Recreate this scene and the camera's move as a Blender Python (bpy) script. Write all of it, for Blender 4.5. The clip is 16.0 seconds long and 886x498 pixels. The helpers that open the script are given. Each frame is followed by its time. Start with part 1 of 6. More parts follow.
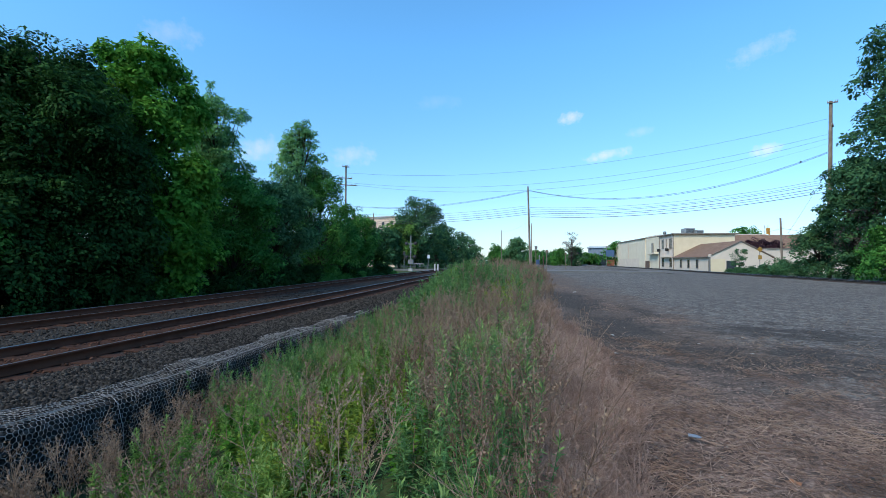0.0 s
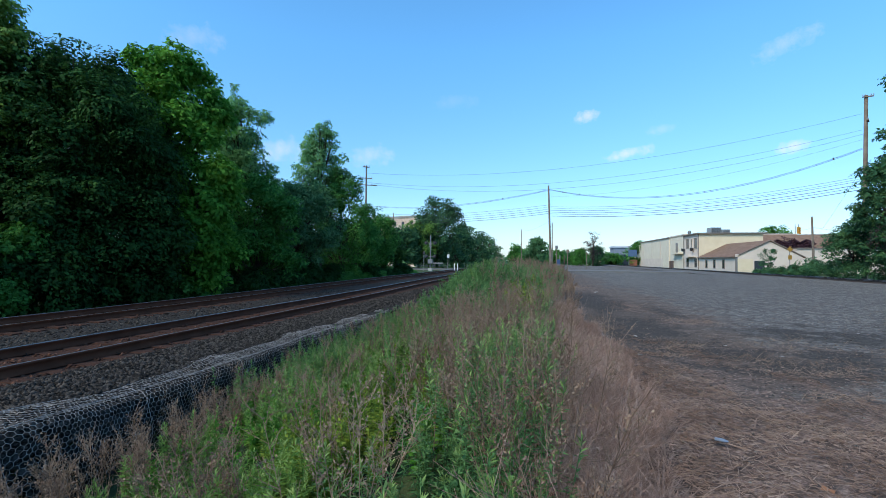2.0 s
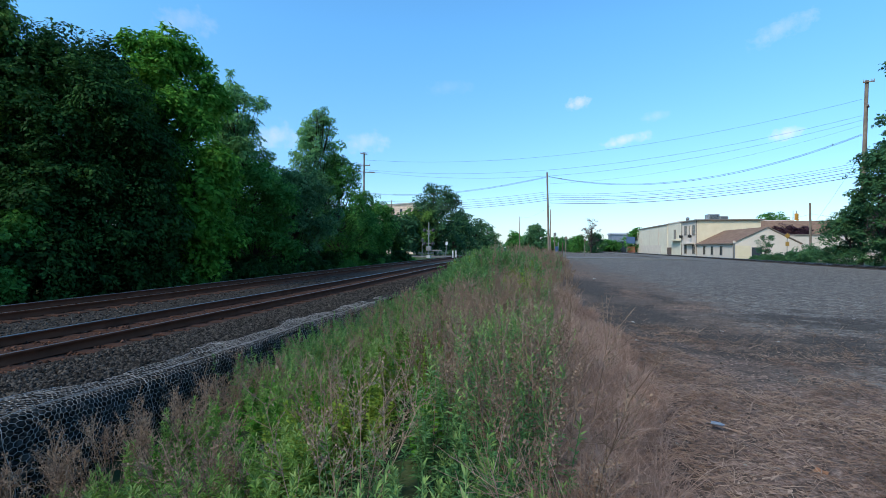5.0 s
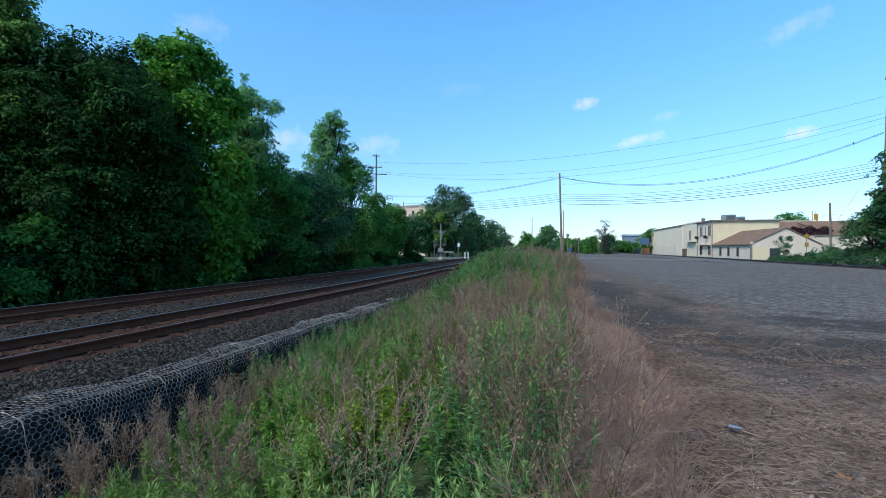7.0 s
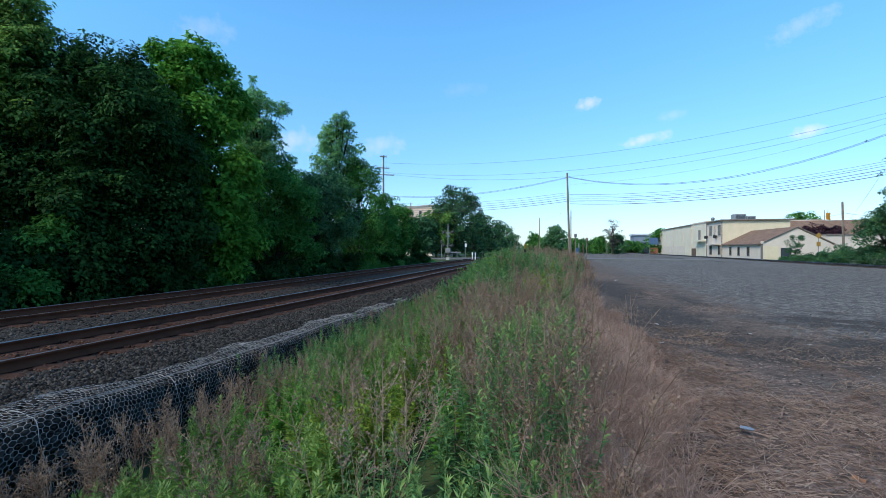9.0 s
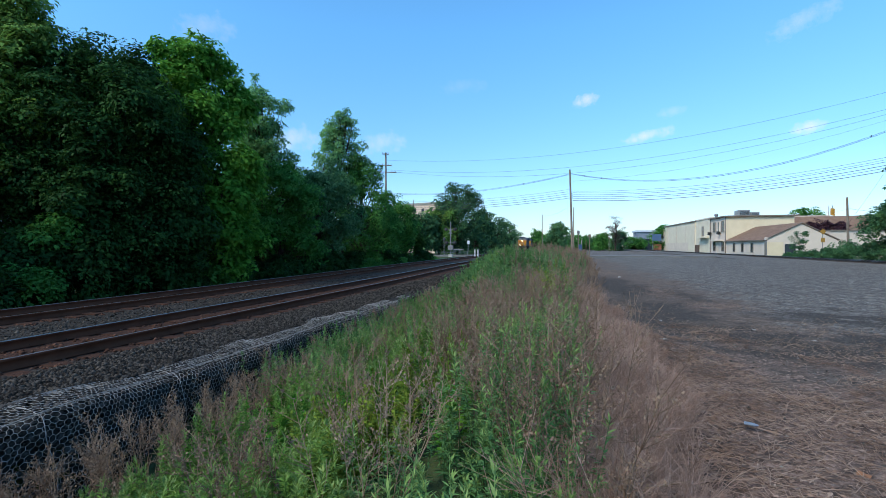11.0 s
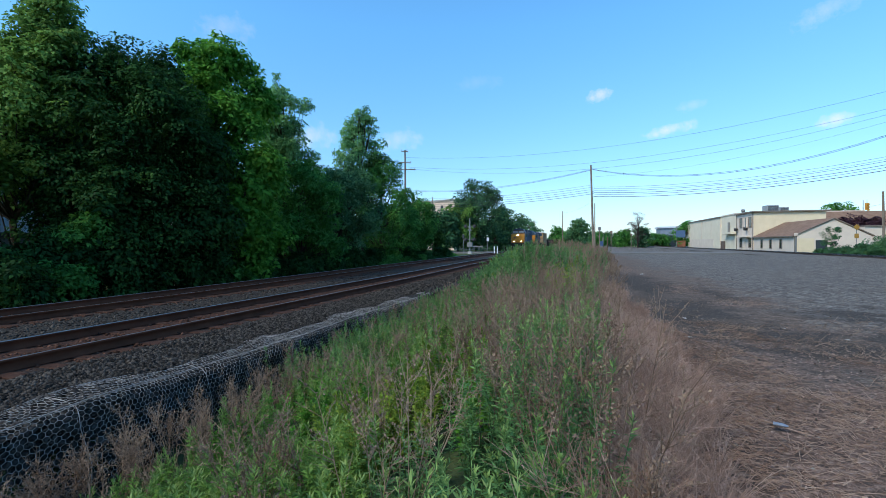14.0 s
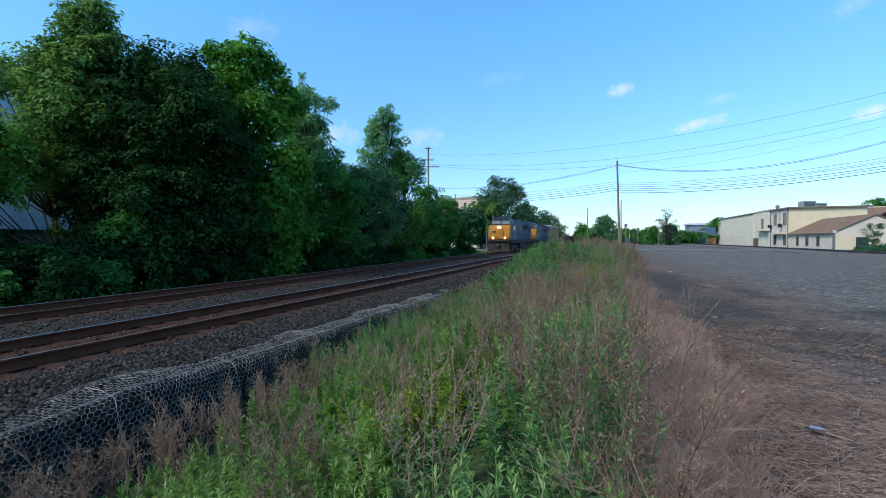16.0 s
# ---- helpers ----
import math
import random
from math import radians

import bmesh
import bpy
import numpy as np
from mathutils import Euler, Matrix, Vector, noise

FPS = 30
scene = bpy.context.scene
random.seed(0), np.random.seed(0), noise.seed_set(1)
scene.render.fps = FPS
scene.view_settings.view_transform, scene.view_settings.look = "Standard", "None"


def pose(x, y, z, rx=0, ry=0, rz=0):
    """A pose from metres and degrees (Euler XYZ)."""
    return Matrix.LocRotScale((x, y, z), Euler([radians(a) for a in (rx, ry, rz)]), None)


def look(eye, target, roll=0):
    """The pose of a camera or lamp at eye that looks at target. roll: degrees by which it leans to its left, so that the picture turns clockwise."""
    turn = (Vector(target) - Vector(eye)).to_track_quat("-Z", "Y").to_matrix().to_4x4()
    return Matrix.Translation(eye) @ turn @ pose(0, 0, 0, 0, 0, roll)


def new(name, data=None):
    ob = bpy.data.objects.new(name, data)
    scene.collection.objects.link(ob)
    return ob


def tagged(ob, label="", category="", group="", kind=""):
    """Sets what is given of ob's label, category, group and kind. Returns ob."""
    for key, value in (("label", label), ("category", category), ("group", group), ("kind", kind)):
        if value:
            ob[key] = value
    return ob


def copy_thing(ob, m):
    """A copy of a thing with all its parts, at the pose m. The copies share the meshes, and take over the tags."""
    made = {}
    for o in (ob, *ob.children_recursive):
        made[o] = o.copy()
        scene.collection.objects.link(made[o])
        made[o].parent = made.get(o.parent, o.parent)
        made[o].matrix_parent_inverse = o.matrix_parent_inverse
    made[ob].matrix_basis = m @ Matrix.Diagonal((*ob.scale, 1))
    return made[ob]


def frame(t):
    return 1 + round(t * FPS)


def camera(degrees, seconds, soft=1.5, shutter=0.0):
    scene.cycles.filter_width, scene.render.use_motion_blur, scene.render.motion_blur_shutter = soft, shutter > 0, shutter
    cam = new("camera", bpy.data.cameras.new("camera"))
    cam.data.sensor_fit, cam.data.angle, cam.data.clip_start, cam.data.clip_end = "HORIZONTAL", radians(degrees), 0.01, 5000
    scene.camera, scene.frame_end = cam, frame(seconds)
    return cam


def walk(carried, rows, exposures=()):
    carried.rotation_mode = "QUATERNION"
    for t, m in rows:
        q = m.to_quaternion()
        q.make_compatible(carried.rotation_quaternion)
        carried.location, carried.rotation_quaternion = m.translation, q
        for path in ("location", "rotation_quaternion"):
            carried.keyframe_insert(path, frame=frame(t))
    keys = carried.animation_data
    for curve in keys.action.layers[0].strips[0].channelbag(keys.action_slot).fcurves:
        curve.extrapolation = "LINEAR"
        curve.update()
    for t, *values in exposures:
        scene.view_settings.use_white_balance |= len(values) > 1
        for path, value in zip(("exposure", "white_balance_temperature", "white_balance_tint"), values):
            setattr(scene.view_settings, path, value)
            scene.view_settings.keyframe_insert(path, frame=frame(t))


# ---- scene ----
cam = camera(88.25, 16.0, soft=0.75)
# seconds, x, z, and the camera's Euler angles: a person standing still at the lot's edge, panning slowly to the left
PATH = [
    (0.0, -0.000, 1.630, 91.400, -0.350, -0.009),
    (0.5, -0.002, 1.629, 91.469, -0.403, 0.687),
    (1.0, -0.003, 1.627, 91.391, -0.449, 1.377),
    (1.5, -0.005, 1.626, 91.363, -0.471, 1.915),
    (2.0, -0.006, 1.625, 91.332, -0.455, 2.449),
    (2.5, -0.008, 1.624, 91.139, -0.472, 2.794),
    (3.0, -0.009, 1.622, 90.801, -0.418, 2.639),
    (3.5, -0.011, 1.621, 90.402, -0.383, 2.254),
    (4.0, -0.013, 1.620, 90.017, -0.321, 2.028),
    (6.5, -0.020, 1.614, 89.660, -0.263, 3.264),
    (7.0, -0.022, 1.612, 89.925, -0.222, 3.742),
    (7.5, -0.023, 1.611, 89.998, -0.222, 4.111),
    (8.0, -0.025, 1.610, 90.025, -0.226, 4.292),
    (8.5, -0.027, 1.609, 90.055, -0.157, 4.437),
    (9.0, -0.028, 1.607, 89.977, -0.077, 4.646),
    (11.5, -0.036, 1.601, 89.563, 0.154, 5.108),
    (12.0, -0.038, 1.600, 89.517, 0.148, 5.420),
    (12.5, -0.039, 1.599, 89.541, 0.167, 5.826),
    (13.0, -0.041, 1.597, 89.519, 0.187, 6.274),
    (13.5, -0.042, 1.596, 89.470, 0.174, 6.798),
    (14.0, -0.044, 1.595, 89.265, 0.239, 7.371),
    (14.5, -0.045, 1.594, 89.051, 0.219, 8.013),
    (15.0, -0.047, 1.592, 88.785, 0.254, 8.786),
    (15.5, -0.048, 1.591, 88.618, 0.176, 9.487),
    (16.0, -0.050, 1.590, 88.918, 0.222, 10.265),
]
walk(cam, [(t, pose(x, 0, z, rx, ry, rz)) for t, x, z, rx, ry, rz in PATH])

# ---- world and light ----
SUN_AZ, SUN_EL = -133.0, 44.0
world = bpy.data.worlds.new("sky")
scene.world = world
world.use_nodes = True
wn, wl = world.node_tree.nodes, world.node_tree.links
wn.clear()
sky = wn.new("ShaderNodeTexSky")
sky.sky_type, sky.sun_disc = "NISHITA", False
sky.sun_elevation, sky.sun_rotation = radians(SUN_EL), radians(SUN_AZ)
sky.air_density, sky.dust_density, sky.ozone_density = 1.0, 0.6, 1.5
tone = wn.new("ShaderNodeMix")
tone.data_type, tone.blend_type = "RGBA", "MULTIPLY"
tone.inputs[0].default_value = 1.0
up = wn.new("ShaderNodeSeparateXYZ")
hue = wn.new("ShaderNodeValToRGB")
hue.color_ramp.elements.new(0.16)
for e, p, c in zip(hue.color_ramp.elements, (0.0, 0.16, 0.42), ((0.57, 0.69, 0.88), (0.51, 0.77, 0.99), (0.54, 1.04, 1.26))):
    e.position, e.color = p, (*c, 1)
wl.new(wn.new("ShaderNodeTexCoord").outputs["Generated"], up.inputs[0])
wl.new(up.outputs[2], hue.inputs[0])
wl.new(hue.outputs[0], tone.inputs[7])
bg = wn.new("ShaderNodeBackground")
bg.inputs["Strength"].default_value = 0.188
wo = wn.new("ShaderNodeOutputWorld")
wl.new(sky.outputs[0], tone.inputs[6])
wl.new(tone.outputs[2], bg.inputs["Color"])
wl.new(bg.outputs[0], wo.inputs["Surface"])
sun = new("sun", bpy.data.lights.new("sun", "SUN"))
sun.data.energy, sun.data.angle, sun.data.color = 2.7, radians(18), (1.0, 0.88, 0.7)
sa, se = radians(SUN_AZ), radians(SUN_EL)
sun.matrix_world = look((0, 0, 50), (-math.sin(sa) * math.cos(se), -math.cos(sa) * math.cos(se), 50 - math.sin(se)))
scene.view_settings.exposure = 0.35

# ---- plan: a to the right of the tracks' line, b along it ----
HEAD = radians(9.76)
CH, SH = math.cos(HEAD), math.sin(HEAD)
TRACK_FRAME = pose(0, 0, 0, 0, 0, -9.76)
FAR_A, RIGHT_A, GABION_A, GAUGE = -13.17, 26.9, -5.5, 1.5
RNG = np.random.default_rng(4)


def ab(a, b):
    return a * CH + b * SH, -a * SH + b * CH


def polar(az, d):
    return d * math.sin(radians(az)), d * math.cos(radians(az))


def step(x, lo, hi):
    u = np.clip((x - lo) / (hi - lo), 0, 1)
    return u * u * (3 - 2 * u)


def near_a(b):
    return -8.5 - 0.45 * float(step(b, 16, 40))


def far_a(b):
    return FAR_A - 0.6 * float(step(b, 10, 40))


def ground_z(a, b):
    """The height of the ground, with rail tops at zero."""
    a, b = np.asarray(a, float), np.asarray(b, float)
    bed = step(a, -17.2, -15.8) * (1 - step(a, -5.62, -5.58))
    z = -0.55 + 0.03 * bed
    ditch = step(a, -5.62, -5.58)
    profile = -1.25 + 1.13 * step(a, -5.2, 0.6)
    berm = step(b, 7, 20) * np.exp(-((a + 2.3) / 2.3) ** 2) * (1 - step(b, 70, 90)) * 1.05
    z = z * (1 - ditch) + (profile + berm) * ditch
    away = step(b, 60, 85)
    z = z * (1 - away) + (-0.5 * bed + -0.4 * (1 - bed)) * away
    z = np.where(a > 3, z - 0.0 - 0.15 * step(b, 55, 80) * (1 - away), z)
    return z


# ---- materials ----
def material(name, rough=0.8, metal=0.0):
    m = bpy.data.materials.new(name)
    m.use_nodes = True
    b = m.node_tree.nodes["Principled BSDF"]
    b.inputs["Roughness"].default_value, b.inputs["Metallic"].default_value = rough, metal
    return m, m.node_tree.nodes, m.node_tree.links, b


def node(ns, kind, **inputs):
    n = ns.new(kind)
    for k, v in inputs.items():
        n.inputs[k].default_value = v
    return n


def ramp(ns, ls, src, stops):
    r = ns.new("ShaderNodeValToRGB")
    while len(r.color_ramp.elements) < len(stops):
        r.color_ramp.elements.new(0.5)
    for e, (p, c) in zip(r.color_ramp.elements, stops):
        e.position, e.color = p, (*c, 1)
    ls.new(src, r.inputs[0])
    return r.outputs[0]


def mix(ns, ls, fac, a, b):
    m = ns.new("ShaderNodeMix")
    m.data_type = "RGBA"
    for sock, v in ((m.inputs[0], fac), (m.inputs[6], a), (m.inputs[7], b)):
        if isinstance(v, bpy.types.NodeSocket):
            ls.new(v, sock)
        elif isinstance(v, tuple):
            sock.default_value = (*v, 1)
        else:
            sock.default_value = v
    return m.outputs[2]


def calc(ns, ls, op, a, b=0.0, c=0.0):
    m = ns.new("ShaderNodeMath")
    m.operation = op
    for sock, v in zip(m.inputs, (a, b, c)):
        if isinstance(v, bpy.types.NodeSocket):
            ls.new(v, sock)
        else:
            sock.default_value = v
    return m.outputs[0]


def noise_of(ns, ls, scale, detail=4.0, coord=None, rough=0.55):
    n = node(ns, "ShaderNodeTexNoise", Scale=scale, Detail=detail, Roughness=rough)
    if coord is not None:
        ls.new(coord, n.inputs["Vector"])
    return n.outputs[0]


def bump(ns, ls, b, height, strength, distance):
    n = node(ns, "ShaderNodeBump", Strength=strength, Distance=distance)
    ls.new(height, n.inputs["Height"])
    ls.new(n.outputs[0], b.inputs["Normal"])


def surface(name, dark, light, scale, rough=0.8, metal=0.0, relief=0.3, stain=None, fine=8.0, depth=0.01):
    """A weathered surface: broad stains, fine grain, relief."""
    m, ns, ls, b = material(name, rough, metal)
    b.inputs["Specular IOR Level"].default_value = 0.5 if metal > 0.5 else 0.15
    co = ns.new("ShaderNodeTexCoord").outputs["Object"]
    broad = noise_of(ns, ls, scale, 5.0, co)
    grain = noise_of(ns, ls, scale * fine, 5.0, co)
    c = ramp(ns, ls, broad, [(0.3, dark), (0.7, light)])
    c = mix(ns, ls, calc(ns, ls, "MULTIPLY", grain, 0.35), c, stain or dark)
    ls.new(c, b.inputs["Base Color"])
    ls.new(calc(ns, ls, "MULTIPLY_ADD", grain, 0.2, rough - 0.1), b.inputs["Roughness"])
    bump(ns, ls, b, grain, relief, depth)
    return m


def leafy(name, stops, through_light=0.35, rough=0.55):
    """Leaves: each one its own shade, some light passes through them."""
    m, ns, ls, b = material(name, rough)
    out = ns["Material Output"]
    rnd = ns.new("ShaderNodeNewGeometry").outputs["Random Per Island"]
    co = ns.new("ShaderNodeTexCoord").outputs["Object"]
    patch = noise_of(ns, ls, 0.9, 2.0, co)
    f = calc(ns, ls, "MULTIPLY_ADD", rnd, 0.42, calc(ns, ls, "MULTIPLY_ADD", patch, 1.3, -0.34))
    c = ramp(ns, ls, f, stops)
    ls.new(c, b.inputs["Base Color"])
    b.inputs["Specular IOR Level"].default_value = 0.05
    tr = ns.new("ShaderNodeBsdfTranslucent")
    ls.new(c, tr.inputs["Color"])
    mx = ns.new("ShaderNodeMixShader")
    mx.inputs[0].default_value = through_light
    ls.new(b.outputs[0], mx.inputs[1])
    ls.new(tr.outputs[0], mx.inputs[2])
    ls.new(mx.outputs[0], out.inputs["Surface"])
    return m


def plain(name, colour, rough=0.6, metal=0.0, glow=0.0):
    m, ns, ls, b = material(name, rough, metal)
    co = ns.new("ShaderNodeTexCoord").outputs["Object"]
    n = noise_of(ns, ls, 6.0, 5.0, co)
    c = mix(ns, ls, calc(ns, ls, "MULTIPLY", n, 0.4), colour, tuple(v * 0.6 for v in colour))
    ls.new(c, b.inputs["Base Color"])
    if glow:
        b.inputs["Emission Color"].default_value = (*colour, 1)
        b.inputs["Emission Strength"].default_value = glow
    return m


def rocky(name, stops, rust=False):
    """Loose stone: one shade a stone."""
    m, ns, ls, b = material(name, 0.9)
    b.inputs["Specular IOR Level"].default_value = 0.12
    rnd = ns.new("ShaderNodeNewGeometry").outputs["Random Per Island"]
    co = ns.new("ShaderNodeTexCoord").outputs["Object"]
    g = noise_of(ns, ls, 40.0, 4.0, co)
    f = calc(ns, ls, "MULTIPLY_ADD", rnd, 0.7, calc(ns, ls, "MULTIPLY", g, 0.3))
    ls.new(ramp(ns, ls, f, stops), b.inputs["Base Color"])
    bump(ns, ls, b, g, 0.4, 0.01)
    return m


def ballast_material():
    """Crushed grey stone, brown with rust dust along the rails."""
    m, ns, ls, b = material("ballast_bed", 0.95)
    b.inputs["Specular IOR Level"].default_value = 0.15
    co = ns.new("ShaderNodeTexCoord").outputs["Object"]
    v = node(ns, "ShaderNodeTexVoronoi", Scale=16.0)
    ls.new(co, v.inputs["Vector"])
    # stone centres grey, gaps near black: shade between stones painted into the colour
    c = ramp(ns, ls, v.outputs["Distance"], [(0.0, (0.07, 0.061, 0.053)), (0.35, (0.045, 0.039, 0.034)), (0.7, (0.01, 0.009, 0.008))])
    sep = ns.new("ShaderNodeSeparateColor")
    ls.new(v.outputs["Color"], sep.inputs[0])
    c = mix(ns, ls, calc(ns, ls, "MULTIPLY", sep.outputs[0], 0.6), c, (0.045, 0.039, 0.035))
    xyz = ns.new("ShaderNodeSeparateXYZ")
    ls.new(co, xyz.inputs[0])
    wob = calc(ns, ls, "MULTIPLY_ADD", noise_of(ns, ls, 0.9, 4.0, co), 0.8, -0.4)
    for centre in (FAR_A, near_a(8)):
        off = calc(ns, ls, "ABSOLUTE", calc(ns, ls, "SUBTRACT", calc(ns, ls, "ADD", xyz.outputs[0], wob), centre))
        f = calc(ns, ls, "SUBTRACT", 1.0, calc(ns, ls, "MULTIPLY", calc(ns, ls, "SUBTRACT", off, 0.8), 2.2))
        k = ns.new("ShaderNodeClamp")
        ls.new(calc(ns, ls, "MULTIPLY", f, 0.85), k.inputs[0])
        k.inputs["Max"].default_value = 0.9
        c = mix(ns, ls, k.outputs[0], c, (0.058, 0.026, 0.017))
    ls.new(c, b.inputs["Base Color"])
    bump(ns, ls, b, calc(ns, ls, "SUBTRACT", 1.0, v.outputs["Distance"]), 0.9, 0.05)
    return m


def ground_material():
    """Grey gravel and brown dirt of the lot with damp dark patches, dry thatch at its edge, rough green beyond the tracks."""
    m, ns, ls, b = material("ground", 0.95)
    b.inputs["Specular IOR Level"].default_value = 0.15
    co = ns.new("ShaderNodeTexCoord").outputs["Object"]
    xyz = ns.new("ShaderNodeSeparateXYZ")
    ls.new(co, xyz.inputs[0])
    A, B = xyz.outputs[0], xyz.outputs[1]
    broad, mid = noise_of(ns, ls, 0.16, 6.0, co, 0.62), noise_of(ns, ls, 1.1, 7.0, co, 0.68)
    fine, grit = noise_of(ns, ls, 16.0, 8.0, co, 0.78), noise_of(ns, ls, 110.0, 3.0, co)
    blot = noise_of(ns, ls, 4.5, 6.0, co, 0.7)
    vor = node(ns, "ShaderNodeTexVoronoi", Scale=20.0)
    ls.new(co, vor.inputs["Vector"])
    tint = ns.new("ShaderNodeSeparateColor")
    ls.new(vor.outputs["Color"], tint.inputs[0])
    # coordinates pushed about, so that the patches have ragged edges
    push = node(ns, "ShaderNodeTexNoise", Scale=0.9, Detail=7.0, Roughness=0.68)
    ls.new(co, push.inputs["Vector"])
    shift = ns.new("ShaderNodeVectorMath")
    shift.operation = "MULTIPLY_ADD"
    shift.inputs[1].default_value = (4.6, 8.0, 0)
    shift.inputs[2].default_value = (-2.3, -4.0, 0)
    ls.new(push.outputs["Color"], shift.inputs[0])
    ragged = ns.new("ShaderNodeVectorMath")
    ragged.operation = "ADD"
    ls.new(co, ragged.inputs[0])
    ls.new(shift.outputs[0], ragged.inputs[1])

    def patches(rows):
        """The strength of the strongest of several ragged ellipses: centre, half axes, strength."""
        best = None
        for ca, cb, ra, rb, k in rows:
            mp = node(ns, "ShaderNodeMapping")
            mp.vector_type = "TEXTURE"
            mp.inputs["Location"].default_value = (ca, cb, 0)
            mp.inputs["Scale"].default_value = (ra, rb, 1000)
            ls.new(ragged.outputs[0], mp.inputs["Vector"])
            ln = ns.new("ShaderNodeVectorMath")
            ln.operation = "LENGTH"
            ls.new(mp.outputs[0], ln.inputs[0])
            f = calc(ns, ls, "MULTIPLY", calc(ns, ls, "SUBTRACT", 1.2, ln.outputs["Value"]), 1.5 * k)
            best = f if best is None else calc(ns, ls, "MAXIMUM", best, f)
        c = ns.new("ShaderNodeClamp")
        ls.new(best, c.inputs[0])
        c.inputs["Max"].default_value = 0.85
        return c.outputs[0]

    lumps = calc(ns, ls, "ADD", calc(ns, ls, "MULTIPLY", fine, 0.5), calc(ns, ls, "MULTIPLY", noise_of(ns, ls, 5.0, 5.0, co, 0.7), 0.5))
    gravel = ramp(ns, ls, lumps, [(0.4, (0.04, 0.034, 0.03)), (0.5, (0.13, 0.112, 0.099)), (0.6, (0.31, 0.275, 0.245))])
    gravel = mix(ns, ls, calc(ns, ls, "MULTIPLY", calc(ns, ls, "GREATER_THAN", tint.outputs[0], 0.82), 0.6), gravel, (0.33, 0.31, 0.285))
    gravel = mix(ns, ls, calc(ns, ls, "MULTIPLY", calc(ns, ls, "LESS_THAN", tint.outputs[0], 0.16), 0.6), gravel, (0.07, 0.064, 0.06))
    dirt = ramp(ns, ls, fine, [(0.36, (0.05, 0.036, 0.028)), (0.5, (0.14, 0.1, 0.078)), (0.66, (0.3, 0.215, 0.165))])
    side = calc(ns, ls, "ADD", calc(ns, ls, "MULTIPLY", A, 0.2), calc(ns, ls, "MULTIPLY_ADD", mid, 1.6, calc(ns, ls, "MULTIPLY_ADD", broad, 1.6, -1.75)))
    c = mix(ns, ls, ramp(ns, ls, side, [(0.6, (1, 1, 1)), (1.15, (0.0, 0.0, 0.0))]), gravel, dirt)
    stain = ramp(ns, ls, calc(ns, ls, "ADD", calc(ns, ls, "MULTIPLY", broad, 0.6), calc(ns, ls, "MULTIPLY", mid, 0.4)), [(0.5, (0, 0, 0)), (0.68, (0.6, 0.6, 0.6))])
    c = mix(ns, ls, stain, c, (0.085, 0.07, 0.06))
    dark = ramp(ns, ls, fine, [(0.36, (0.014, 0.012, 0.011)), (0.52, (0.045, 0.037, 0.033)), (0.7, (0.15, 0.12, 0.1))])
    c = mix(ns, ls, patches([(2.1, 20.5, 1.5, 6.0, 1.0), (2.2, 12.6, 1.6, 3.0, 1.0), (2.9, 9.4, 1.9, 1.5, 0.9), (4.7, 9.2, 2.4, 1.2, 0.9), (6.4, 12.6, 2.2, 1.3, 0.8), (9.5, 11.0, 3.2, 1.4, 0.7), (4.3, 7.4, 1.6, 0.6, 0.8), (3.9, 17.0, 0.9, 4.0, 0.6), (8.0, 8.0, 2.6, 0.9, 0.6)]), c, dark)
    thatch = ramp(ns, ls, fine, [(0.36, (0.05, 0.03, 0.023)), (0.5, (0.185, 0.117, 0.09)), (0.64, (0.43, 0.3, 0.24))])
    c = mix(ns, ls, patches([(3.4, 18.5, 0.5, 1.8, 0.6), (2.3, 31.0, 0.9, 3.0, 0.6), (4.2, 14.6, 0.9, 0.8, 0.5), (1.3, 12.8, 0.5, 1.2, 0.8)]), c, thatch)
    reach = calc(ns, ls, "ADD", calc(ns, ls, "MULTIPLY", A, 0.2), calc(ns, ls, "MULTIPLY", B, 0.21))
    edge = calc(ns, ls, "ADD", calc(ns, ls, "ADD", reach, calc(ns, ls, "MULTIPLY_ADD", mid, 4.0, -2.1)), calc(ns, ls, "MULTIPLY_ADD", noise_of(ns, ls, 6.0, 6.0, co, 0.75), 3.0, -1.5))
    c = mix(ns, ls, ramp(ns, ls, calc(ns, ls, "MULTIPLY", edge, 0.4), [(0.55, (1, 1, 1)), (0.95, (0.0, 0.0, 0.0))]), c, thatch)
    c = mix(ns, ls, ramp(ns, ls, blot, [(0.4, (0.6, 0.6, 0.6)), (0.52, (0, 0, 0))]), c, (0.04, 0.032, 0.027))
    green = ramp(ns, ls, fine, [(0.3, (0.02, 0.035, 0.012)), (0.7, (0.07, 0.10, 0.035))])
    left = calc(ns, ls, "LESS_THAN", calc(ns, ls, "ADD", A, calc(ns, ls, "MULTIPLY", mid, 0.6)), 0.3)
    c = mix(ns, ls, left, c, green)
    far = calc(ns, ls, "GREATER_THAN", calc(ns, ls, "ADD", A, calc(ns, ls, "MULTIPLY", mid, 2.0)), RIGHT_A + 3.5)
    c = mix(ns, ls, far, c, green)
    c = mix(ns, ls, calc(ns, ls, "MULTIPLY", grit, 0.3), c, (0.05, 0.045, 0.04))
    ls.new(c, b.inputs["Base Color"])
    bump(ns, ls, b, calc(ns, ls, "ADD", fine, calc(ns, ls, "MULTIPLY", mid, 0.8)), 0.45, 0.04)
    return m


